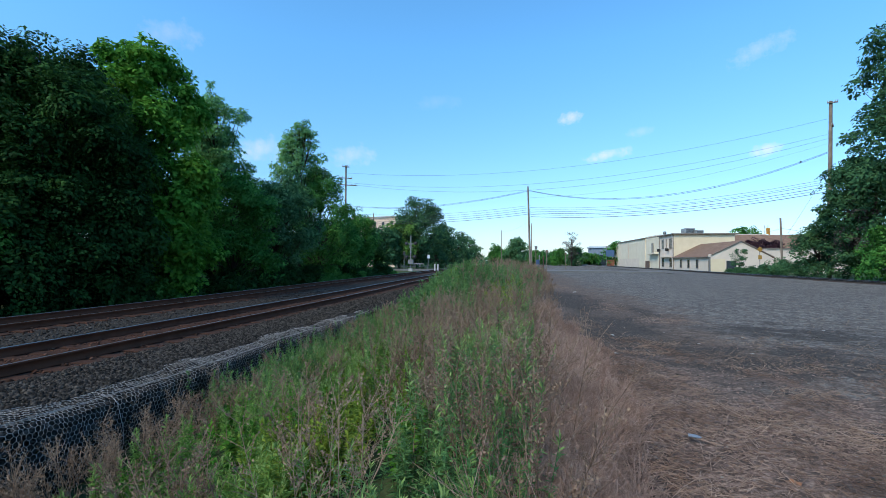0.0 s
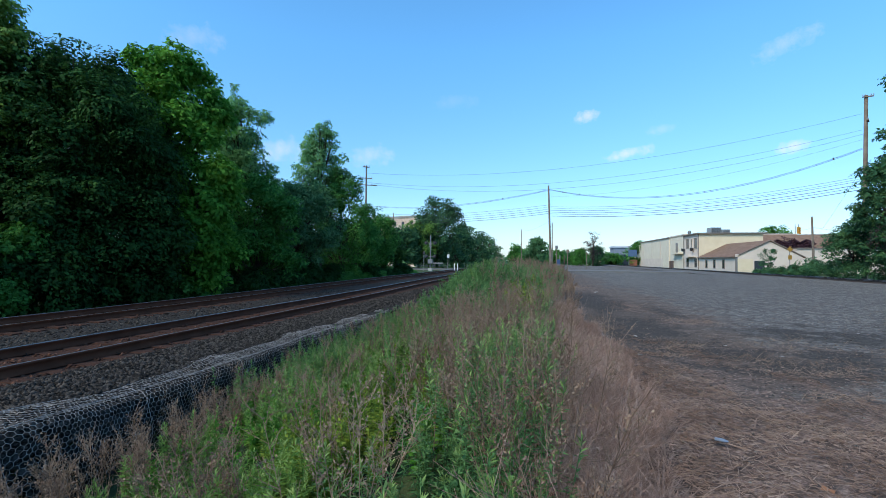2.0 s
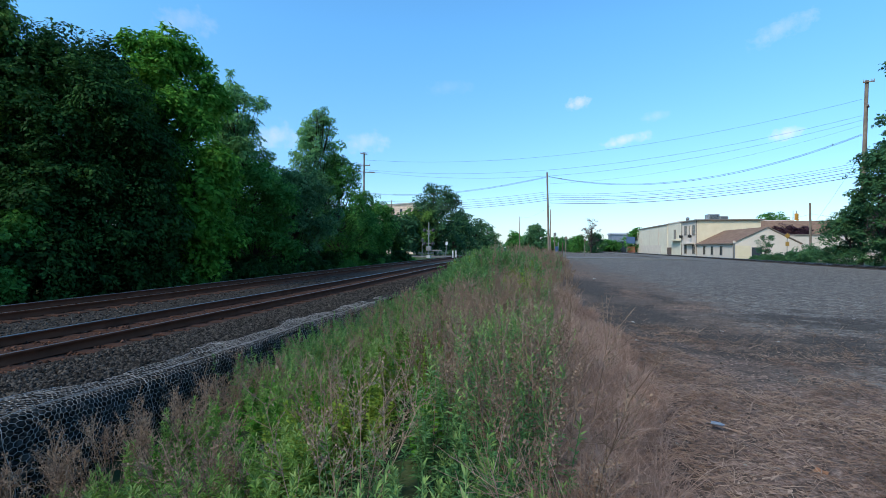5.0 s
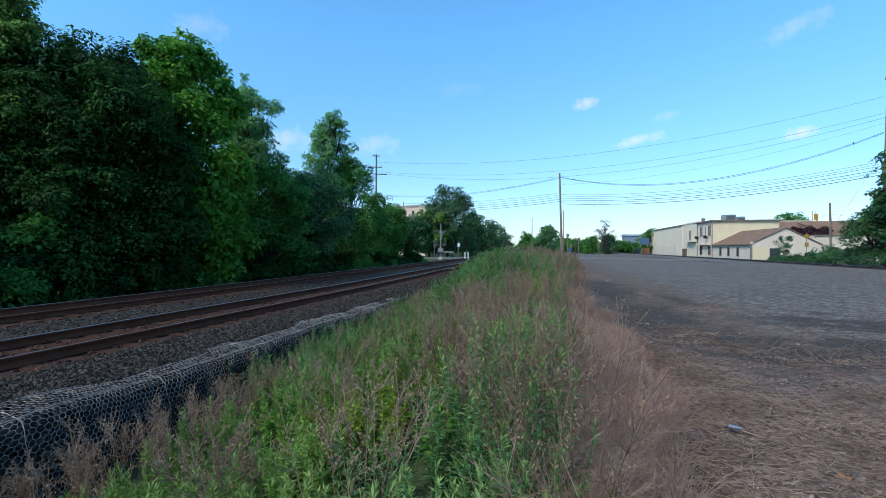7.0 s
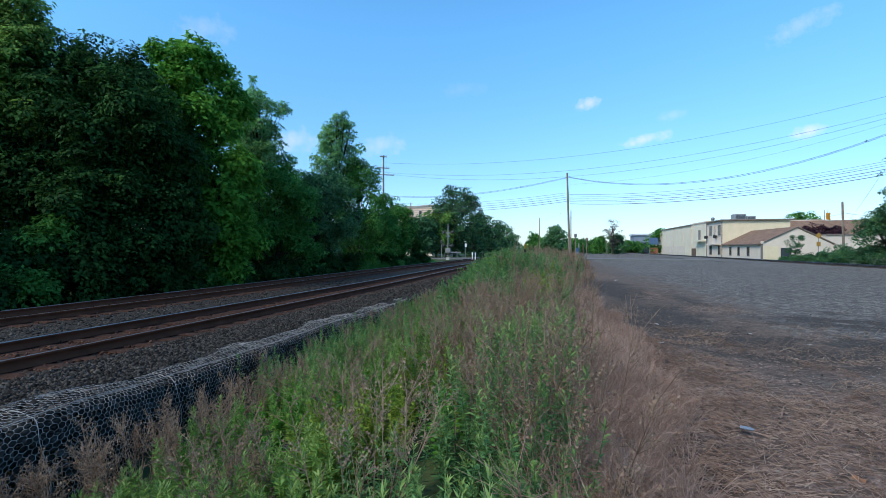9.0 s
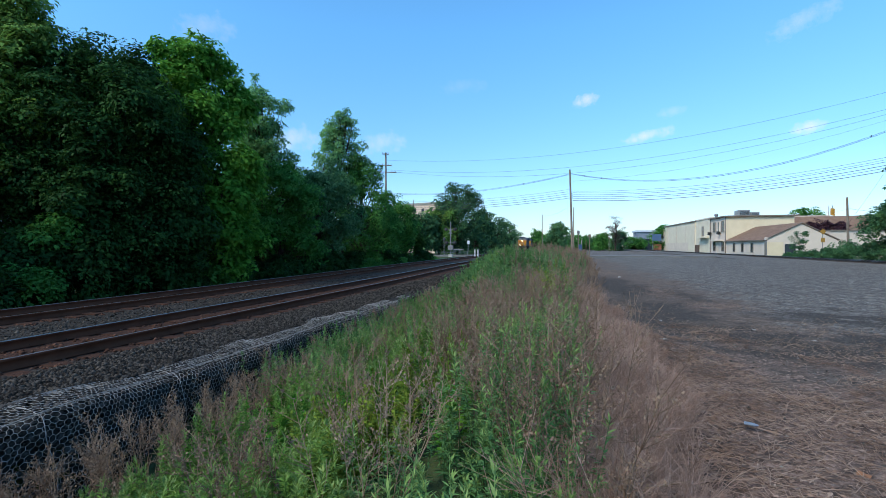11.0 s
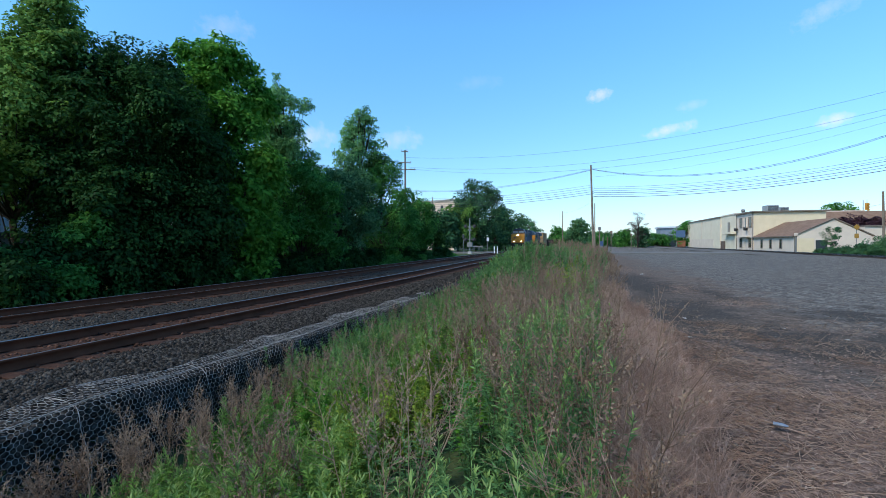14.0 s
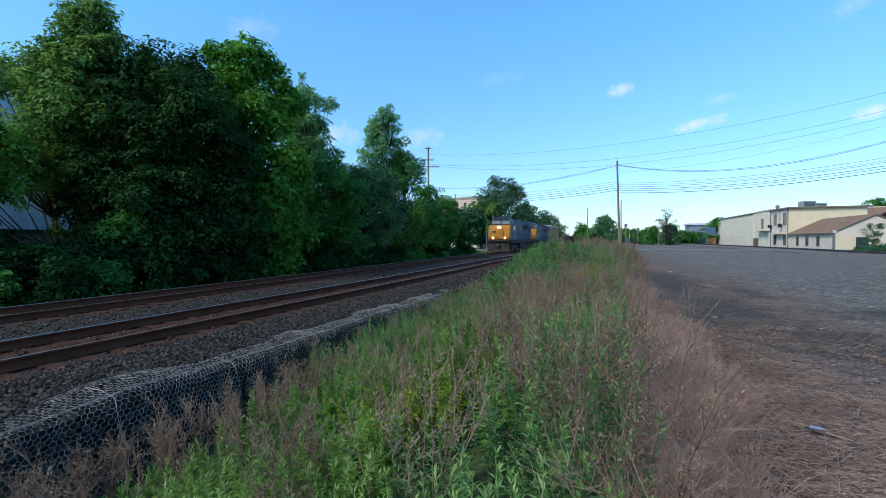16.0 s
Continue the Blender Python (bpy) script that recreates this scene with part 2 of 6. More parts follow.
M_GREYBED = surface("fine_grey_gravel", (0.09, 0.082, 0.077), (0.17, 0.157, 0.147), 1.5, 0.95, 0.0, 0.6, fine=16.0, depth=0.03)
M_GROUND, M_BALLAST = ground_material(), ballast_material()
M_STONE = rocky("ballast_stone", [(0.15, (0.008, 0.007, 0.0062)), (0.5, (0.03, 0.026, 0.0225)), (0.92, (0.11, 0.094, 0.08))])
M_PEBBLE = rocky("lot_pebble", [(0.15, (0.04, 0.036, 0.032)), (0.5, (0.11, 0.098, 0.087)), (0.95, (0.27, 0.245, 0.215))])
M_ROCK = rocky("dark_fill_rock", [(0.15, (0.014, 0.0125, 0.012)), (0.5, (0.034, 0.031, 0.029)), (0.9, (0.08, 0.073, 0.068))])
M_RUST = surface("rusty_rail_steel", (0.08, 0.027, 0.014), (0.14, 0.047, 0.025), 3.0, 0.9, 0.0, 0.3)
M_UNDERRAIL = surface("dark_rail_steel", (0.035, 0.028, 0.024), (0.07, 0.055, 0.045), 3.0, 0.75, 0.2, 0.3)
M_POLISH = surface("worn_rail_head", (0.26, 0.26, 0.27), (0.4, 0.4, 0.41), 4.0, 0.42, 1.0, 0.05)
M_RUSTSTONE = rocky("rust_dusted_stone", [(0.15, (0.02, 0.0095, 0.0065)), (0.5, (0.07, 0.032, 0.021)), (0.9, (0.13, 0.065, 0.044))])
M_TIE = surface("creosoted_timber", (0.022, 0.011, 0.008), (0.07, 0.032, 0.02), 5.0, 0.9, 0.0, 0.6, fine=12.0)
M_WIRE = surface("galvanised_wire", (0.25, 0.235, 0.225), (0.43, 0.41, 0.39), 6.0, 0.6, 0.1, 0.1)
M_BARK = surface("bark", (0.03, 0.024, 0.018), (0.10, 0.082, 0.064), 4.0, 0.95, 0.0, 0.9, fine=9.0, depth=0.04)
M_POLE = surface("weathered_pole_timber", (0.13, 0.10, 0.08), (0.30, 0.25, 0.2), 1.6, 0.9, 0.0, 0.5, fine=14.0)
M_CABLE = plain("black_cable", (0.03, 0.03, 0.035), 0.6)
M_STEEL = plain("grey_steel", (0.2, 0.2, 0.2), 0.55, 0.3)
M_PORCELAIN = plain("grey_porcelain", (0.3, 0.31, 0.34), 0.3)
# dark green foliage; the shade low in the dense row is in this colour too
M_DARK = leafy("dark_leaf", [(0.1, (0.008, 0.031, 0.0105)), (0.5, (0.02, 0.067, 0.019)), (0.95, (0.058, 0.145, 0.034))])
M_MID = leafy("mid_leaf", [(0.1, (0.02, 0.082, 0.02)), (0.5, (0.065, 0.215, 0.046)), (0.95, (0.16, 0.38, 0.085))], 0.42)
M_BRIGHT = leafy("bright_leaf", [(0.1, (0.028, 0.105, 0.016)), (0.5, (0.088, 0.255, 0.034)), (0.95, (0.21, 0.44, 0.066))], 0.42)
M_OLIVE = leafy("olive_leaf", [(0.1, (0.04, 0.09, 0.022)), (0.5, (0.125, 0.245, 0.055)), (0.95, (0.25, 0.43, 0.1))], 0.42)
M_BLUE = leafy("blue_green_leaf", [(0.1, (0.026, 0.08, 0.042)), (0.5, (0.075, 0.19, 0.085)), (0.95, (0.16, 0.31, 0.12))])
M_PALE = leafy("pale_blue_green_leaf", [(0.1, (0.06, 0.165, 0.068)), (0.5, (0.155, 0.35, 0.135)), (0.95, (0.29, 0.52, 0.2))], 0.5)
M_TEAL = leafy("shaded_teal_leaf", [(0.1, (0.018, 0.06, 0.034)), (0.5, (0.05, 0.135, 0.064)), (0.95, (0.12, 0.24, 0.085))])
M_VINE = leafy("dead_vine", [(0.1, (0.05, 0.045, 0.045)), (0.9, (0.13, 0.11, 0.10))], 0.1)
M_PURPLE = leafy("purple_leaf", [(0.1, (0.03, 0.014, 0.022)), (0.9, (0.08, 0.04, 0.055))], 0.2)
M_WEED = leafy("weed_leaf", [(0.05, (0.028, 0.085, 0.02)), (0.5, (0.12, 0.24, 0.05)), (0.95, (0.28, 0.43, 0.11))], 0.3)
M_WEEDB = leafy("blue_green_weed_leaf", [(0.05, (0.03, 0.085, 0.036)), (0.5, (0.11, 0.24, 0.085)), (0.95, (0.26, 0.42, 0.155))], 0.3)
M_BRUSH = leafy("pale_dry_brush", [(0.05, (0.15, 0.093, 0.074)), (0.5, (0.34, 0.226, 0.18)), (0.95, (0.55, 0.4, 0.33))], 0.1, 0.85)
M_TIP = leafy("young_weed_leaf", [(0.05, (0.11, 0.2, 0.06)), (0.5, (0.21, 0.33, 0.1)), (0.95, (0.38, 0.5, 0.18))], 0.35)
M_STRIP = leafy("strip_weed_leaf", [(0.05, (0.038, 0.1, 0.036)), (0.5, (0.11, 0.225, 0.075)), (0.95, (0.23, 0.38, 0.13))], 0.35)
M_LIME = leafy("lime_weed_leaf", [(0.05, (0.05, 0.1, 0.014)), (0.5, (0.14, 0.225, 0.032)), (0.95, (0.3, 0.38, 0.065))], 0.3)
M_DRY = leafy("dry_stalk", [(0.05, (0.11, 0.072, 0.052)), (0.5, (0.235, 0.162, 0.118)), (0.95, (0.37, 0.275, 0.2))], 0.1, 0.85)
M_STRAW = leafy("straw", [(0.05, (0.085, 0.055, 0.042)), (0.5, (0.24, 0.16, 0.123)), (0.95, (0.47, 0.345, 0.27))], 0.1, 0.85)


# ---- mesh tools ----
def part(name, data, mat, parent=None, label=""):
    """One mesh object out of a bmesh or a mesh, under a thing or a part."""
    if isinstance(data, bmesh.types.BMesh):
        me = bpy.data.meshes.new(name)
        data.to_mesh(me)
        data.free()
    else:
        me = data
    if mat is not None and not me.materials:
        me.materials.append(mat)
    ob = new(name, me)
    ob.parent = parent
    if label:
        ob["label"] = label
    return ob


def thing(name, m, label, category, group="", kind=""):
    ob = new(name)
    ob.matrix_world = m
    ob.empty_display_size = 0.1
    return tagged(ob, label, category, group, kind)


def mesh_of(verts, faces, name="mesh"):
    """A mesh from an array of points and an array of faces with equal corners."""
    verts, faces = np.ascontiguousarray(verts, np.float32), np.ascontiguousarray(faces, np.int32)
    me = bpy.data.meshes.new(name)
    k = faces.shape[1]
    me.vertices.add(len(verts))
    me.vertices.foreach_set("co", verts.ravel())
    me.loops.add(faces.size)
    me.loops.foreach_set("vertex_index", faces.ravel())
    me.polygons.add(len(faces))
    me.polygons.foreach_set("loop_start", np.arange(0, faces.size, k, dtype=np.int32))
    me.update(calc_edges=True)
    return me


def box(bm, x0, x1, y0, y1, z0, z1, bevel=0.0):
    m = Matrix.Translation(((x0 + x1) / 2, (y0 + y1) / 2, (z0 + z1) / 2)) @ Matrix.Diagonal((x1 - x0, y1 - y0, z1 - z0, 1))
    r = bmesh.ops.create_cube(bm, size=1, matrix=m)
    if bevel:
        es = list({e for v in r["verts"] for e in v.link_edges})
        bmesh.ops.bevel(bm, geom=es, offset=bevel, segments=2, affect="EDGES", profile=0.5)
    return bm


def boxes(*rows, bevel=0.0):
    bm = bmesh.new()
    for r in rows:
        box(bm, *r, bevel=bevel)
    return bm


def rod(bm, p, q, r0, r1=None, n=8):
    p, q = Vector(p), Vector(q)
    d = q - p
    m = Matrix.Translation((p + q) / 2) @ d.to_track_quat("Z", "Y").to_matrix().to_4x4()
    bmesh.ops.create_cone(bm, cap_ends=True, segments=n, radius1=r0, radius2=r0 if r1 is None else r1, depth=d.length, matrix=m)
    return bm


def prism(outline, y0, y1):
    """An outline in x, z drawn out along y."""
    bm = bmesh.new()
    lo = [bm.verts.new((x, y0, z)) for x, z in outline]
    hi = [bm.verts.new((x, y1, z)) for x, z in outline]
    bm.faces.new(lo)
    bm.faces.new(hi[::-1])
    for i in range(len(lo)):
        j = (i + 1) % len(lo)
        bm.faces.new((lo[j], lo[i], hi[i], hi[j]))
    bmesh.ops.recalc_face_normals(bm, faces=bm.faces)
    return bm


def strips(p, q, r0, r1):
    """Three-sided tapered stalks from points p to points q."""
    p, q = np.asarray(p, float), np.asarray(q, float)
    d = q - p
    d /= np.linalg.norm(d, axis=1, keepdims=True) + 1e-9
    up = np.where(np.abs(d[:, 2:3]) < 0.9, [[0, 0, 1.0]], [[1.0, 0, 0]])
    u = np.cross(d, up)
    u /= np.linalg.norm(u, axis=1, keepdims=True)
    w = np.cross(d, u)
    r0, r1 = np.broadcast_to(r0, len(p))[:, None], np.broadcast_to(r1, len(p))[:, None]
    vs = []
    for base, r in ((p, r0), (q, r1)):
        for k in range(3):
            vs.append(base + r * (u * math.cos(k * 2.0944) + w * math.sin(k * 2.0944)))
    v = np.stack(vs, 1).reshape(-1, 3)
    i = np.arange(len(p))[:, None] * 6
    f = np.concatenate([i + [0, 1, 4, 3], i + [1, 2, 5, 4], i + [2, 0, 3, 5]])
    return v, f


def tube(c, r, n=5):
    """One unbroken round wire through the points c."""
    c = np.asarray(c, float)
    d = np.gradient(c, axis=0)
    d /= np.linalg.norm(d, axis=1, keepdims=True)
    up = np.where(np.abs(d[:, 2:3]) < 0.9, [[0, 0, 1.0]], [[1.0, 0, 0]])
    u = np.cross(d, up)
    u /= np.linalg.norm(u, axis=1, keepdims=True)
    w = np.cross(d, u)
    v = np.stack([c + r * (u * math.cos(k * 6.2832 / n) + w * math.sin(k * 6.2832 / n)) for k in range(n)], 1).reshape(-1, 3)
    i, k = np.meshgrid(np.arange(len(c) - 1), np.arange(n), indexing="ij")
    i, k = i.ravel(), k.ravel()
    j = (k + 1) % n
    return v, np.stack([i * n + k, i * n + j, (i + 1) * n + j, (i + 1) * n + k], 1)


def blades(c, along, normal, length, width):
    """Leaves: a kite a leaf, folded a little along its rib."""
    along = along / (np.linalg.norm(along, axis=1, keepdims=True) + 1e-9)
    side = np.cross(normal, along)
    side /= np.linalg.norm(side, axis=1, keepdims=True) + 1e-9
    n = np.cross(along, side)
    L, W = np.broadcast_to(length, len(c))[:, None], np.broadcast_to(width, len(c))[:, None]
    v = np.stack([c, c + along * L * 0.45 + side * W * 0.5 + n * W * 0.12, c + along * L - n * L * 0.12, c + along * L * 0.45 - side * W * 0.5 + n * W * 0.12], 1).reshape(-1, 3)
    return v, np.arange(len(c) * 4).reshape(-1, 4)


def joined(pieces):
    vs, fs, k = [], [], 0
    for v, f in pieces:
        vs.append(v)
        fs.append(f + k)
        k += len(v)
    return np.concatenate(vs), np.concatenate(fs)


def unit(n, rng):
    v = rng.normal(size=(n, 3))
    return v / np.linalg.norm(v, axis=1, keepdims=True)

# ---- ground ----
def ground():
    fine_a = np.concatenate([[-2500, -900, -300, -120, -60, -35, -25, -20], np.arange(-18, -6, 1.0), np.array([-6, -5.7, -5.6, -5.52, -5.4, -5.2]), np.arange(-5, 3, 0.2), np.arange(3, 12, 0.75), [13, 15, 18, 22, 25, 30, 40, 60, 90, 140, 300, 900, 2500]])
    fine_b = np.concatenate([[-2500, -800, -250, -90, -40, -20, -10, -5], np.arange(-3, 16, 0.3), np.arange(16, 60, 1.5), np.arange(60, 110, 5), [120, 150, 200, 300, 600, 1200, 2500]])
    A, B = np.meshgrid(fine_a, fine_b)
    Z = ground_z(A, B)
    wob = np.array([noise.noise((x * 0.7, y * 0.7, 3.0)) for x, y in zip(A.ravel(), B.ravel())]).reshape(A.shape)
    near = np.exp(-((B - 8) / 30) ** 2) * (np.abs(A) < 25)
    Z = Z + 0.035 * wob * near * (A > -5.4)
    v = np.stack([A, B, Z], -1).reshape(-1, 3)
    n, k = len(fine_a), len(fine_b)
    i = (np.arange(k - 1)[:, None] * n + np.arange(n - 1)).ravel()
    ob = part("ground", mesh_of(v, np.stack([i, i + 1, i + n + 1, i + n], 1)), M_GROUND)
    ob.matrix_world = TRACK_FRAME
    ob.data.polygons.foreach_set("use_smooth", [True] * len(ob.data.polygons))
    tagged(ob, "gravel and dirt lot with weedy ditch and rough green margin", "ground", kind="structure")


ground()


def stones(a, b, z, size, rng, squash=0.75):
    """Small angular stones, a skewed eight-sided lump each."""
    n = len(a)
    core = np.array([[-1, 0, 0], [1, 0, 0], [0, -1, 0], [0, 1, 0], [0, 0, -1], [0, 0, 1]], float)
    v = core[None] * (0.75 + 0.5 * rng.random((n, 6, 1))) + rng.normal(scale=0.25, size=(n, 6, 3))
    v[:, :, 2] *= squash
    w = rng.random((n, 1)) * 6.283
    c, s = np.cos(w), np.sin(w)
    v = np.stack([v[..., 0] * c - v[..., 1] * s, v[..., 0] * s + v[..., 1] * c, v[..., 2] + 0.35 * v[..., 0] * (rng.random((n, 1)) - 0.5)], -1)
    v = v * (np.asarray(size)[:, None, None] * 0.62) + np.stack([a, b, z], -1)[:, None]
    f = np.array([[0, 2, 5], [2, 1, 5], [1, 3, 5], [3, 0, 5], [2, 0, 4], [1, 2, 4], [3, 1, 4], [0, 3, 4]])
    return v.reshape(-1, 3), (np.arange(n)[:, None, None] * 6 + f).reshape(-1, 3)


# ---- tracks ----
RAIL = [(-0.075, -0.17), (0.075, -0.17), (0.075, -0.158), (0.012, -0.135), (0.009, -0.05), (0.036, -0.035), (0.036, -0.006), (0.028, 0.0), (-0.028, 0.0), (-0.036, -0.006), (-0.036, -0.035), (-0.009, -0.05), (-0.012, -0.135), (-0.075, -0.158)]


def rail(path, off, parent, inner, steel=None):
    """A rail along the path; the head and its gauge side are worn bright."""
    bs = np.array(path)
    n = len(RAIL)
    v = [[[a + off + x, b, z] for x, z in RAIL] for a, b in bs]
    v = np.array(v).reshape(-1, 3)
    f = []
    for i in range(len(bs) - 1):
        for k in range(n):
            j = (k + 1) % n
            f.append((i * n + k, i * n + j, (i + 1) * n + j, (i + 1) * n + k))
    me = mesh_of(v, np.array(f))
    me.materials.append(steel or M_RUST)
    me.materials.append(M_POLISH)
    bright = {7, 6, 8} if inner > 0 else {7, 8}
    me.polygons.foreach_set("material_index", [1 if (i % n) in bright else 0 for i in range(len(f))])
    return part("rail", me, None, parent, "rusty steel rail with a bright worn head")


def tie_mesh():
    bm = boxes((-1.3, 1.3, -0.115, 0.115, -0.33, -0.165), bevel=0.012)
    me = bpy.data.meshes.new("sleeper")
    bm.to_mesh(me)
    bm.free()
    me.materials.append(M_TIE)
    return me


TIE = tie_mesh()


def track(name, centre, b0, b1, label, tie_b0, tie_b1, bent=False, lift=0.0, steel=None):
    t = thing(name, TRACK_FRAME @ pose(0, 0, lift), label, "railway track", kind="structure")
    at = centre if callable(centre) else (lambda b: centre)
    path = [(at(b), b) for b in (list(np.arange(b0, 60, 2.0)) + [60, 80, 120, b1] if bent else (b0, b1))]
    for off, inner in ((-GAUGE / 2, 1), (GAUGE / 2, -1)):
        rail(path, off, t, inner, steel)
    r = random.Random(7)
    for k in range(int((tie_b1 - tie_b0) / 0.53)):
        b = tie_b0 + k * 0.53 + r.uniform(-0.03, 0.03)
        o = new("sleeper", TIE)
        o.parent = t
        o.matrix_local = pose(at(b) + r.uniform(-0.06, 0.06), b, r.uniform(-0.012, 0.004), 0, 0, r.uniform(-1.5, 1.5))
    return t


track("track_near", near_a, -30, 400, "rusty double-railed track on grey ballast with worn timber sleepers", 1.5, 60, True)
track("track_far", far_a, -30, 500, "rusty track on ballast beside the tree line", 3, 60, True)
track("track_right", RIGHT_A, -30, 500, "dark track along the far edge of the gravel lot", 15, 75, lift=0.2, steel=M_UNDERRAIL)


def ballast():
    us = np.array([-17.0, -16.0, -15.0, -14.2, -13.2, -12.2, -11.4, -10.6, -9.6, -8.6, -7.6, -7.0, -6.5, -6.0, -5.6])
    zs = np.array([-0.56, -0.36, -0.2, -0.185, -0.18, -0.185, -0.21, -0.215, -0.185, -0.18, -0.185, -0.19, -0.24, -0.31, -0.37])
    bs = np.concatenate([np.arange(-10, 60, 0.8), [70, 90, 150, 300, 500]])
    A, B = np.meshgrid(us, bs)
    Z = np.broadcast_to(zs, A.shape) + np.array([noise.noise((x * 1.3, y * 1.3, 9)) * 0.02 for x, y in zip(A.ravel(), B.ravel())]).reshape(A.shape)
    n, k = len(us), len(bs)
    i = (np.arange(k - 1)[:, None] * n + np.arange(n - 1)).ravel()
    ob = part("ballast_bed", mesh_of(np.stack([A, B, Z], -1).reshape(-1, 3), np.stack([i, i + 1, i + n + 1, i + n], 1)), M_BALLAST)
    ob.matrix_world = TRACK_FRAME
    tagged(ob, "bed of crushed grey railway ballast under the tracks", "ballast", kind="structure")
    us2 = np.array([-2.6, -1.4, 0, 1.4, 2.6]) + RIGHT_A
    A, B = np.meshgrid(us2, np.array([-30.0, 0, 30, 60, 90, 200, 500]))
    Z = np.broadcast_to(np.array([-0.3, 0.02, 0.03, 0.02, -0.3]), A.shape)
    i = (np.arange(6)[:, None] * 5 + np.arange(4)).ravel()
    ob = part("ballast_bed", mesh_of(np.stack([A, B, Z], -1).reshape(-1, 3), np.stack([i, i + 1, i + 6, i + 5], 1)), M_GREYBED)
    ob.matrix_world = TRACK_FRAME
    tagged(ob, "low grey ballast bed under the track across the lot", "ballast", kind="structure")
    # loose stones on the shoulder, thick near the camera's standpoint, thin along the tracks
    def height(a):
        return np.interp(a, us, zs)
    n = 32000
    b = 1.5 + 13.5 * RNG.random(n) ** 1.5
    a = -7.2 + 1.15 * RNG.random(n)
    s = RNG.uniform(0.024, 0.064, n)
    p1 = stones(a, b, height(a) + 0.012 + RNG.uniform(-0.01, 0.015, n), s, RNG)
    n = 15000
    b = 2 + 24 * RNG.random(n) ** 1.3
    a = -15.6 + 8.4 * RNG.random(n)
    s = RNG.uniform(0.035, 0.075, n)
    gap = np.minimum(np.abs(a - np.array([near_a(q) for q in b])), np.abs(a - np.array([far_a(q) for q in b])))
    k = gap > 1.45
    p2 = stones(a[k], b[k], height(a[k]) + RNG.uniform(-0.015, 0.01, k.sum()), s[k], RNG)
    k = ~k & (((b % 0.53) > 0.14) & ((b % 0.53) < 0.42))
    ob = part("rusty_stones", mesh_of(*stones(a[k], b[k], height(a[k]) + RNG.uniform(-0.01, 0.015, k.sum()), s[k], RNG)), M_RUSTSTONE)
    ob.matrix_world = TRACK_FRAME
    tagged(ob, "rust-brown ballast stones between the sleepers", "stones", kind="stuff")
    n = 6000
    b = 14 + 22 * RNG.random(n)
    a = -7.35 + 1.3 * RNG.random(n)
    p3 = stones(a, b, height(a) + 0.01, RNG.uniform(0.05, 0.09, n), RNG)
    v, f = joined([p1, p2, p3])
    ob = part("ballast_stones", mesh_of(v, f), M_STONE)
    ob.matrix_world = TRACK_FRAME
    tagged(ob, "loose crushed grey stones on the track shoulder", "stones", kind="stuff")


ballast()


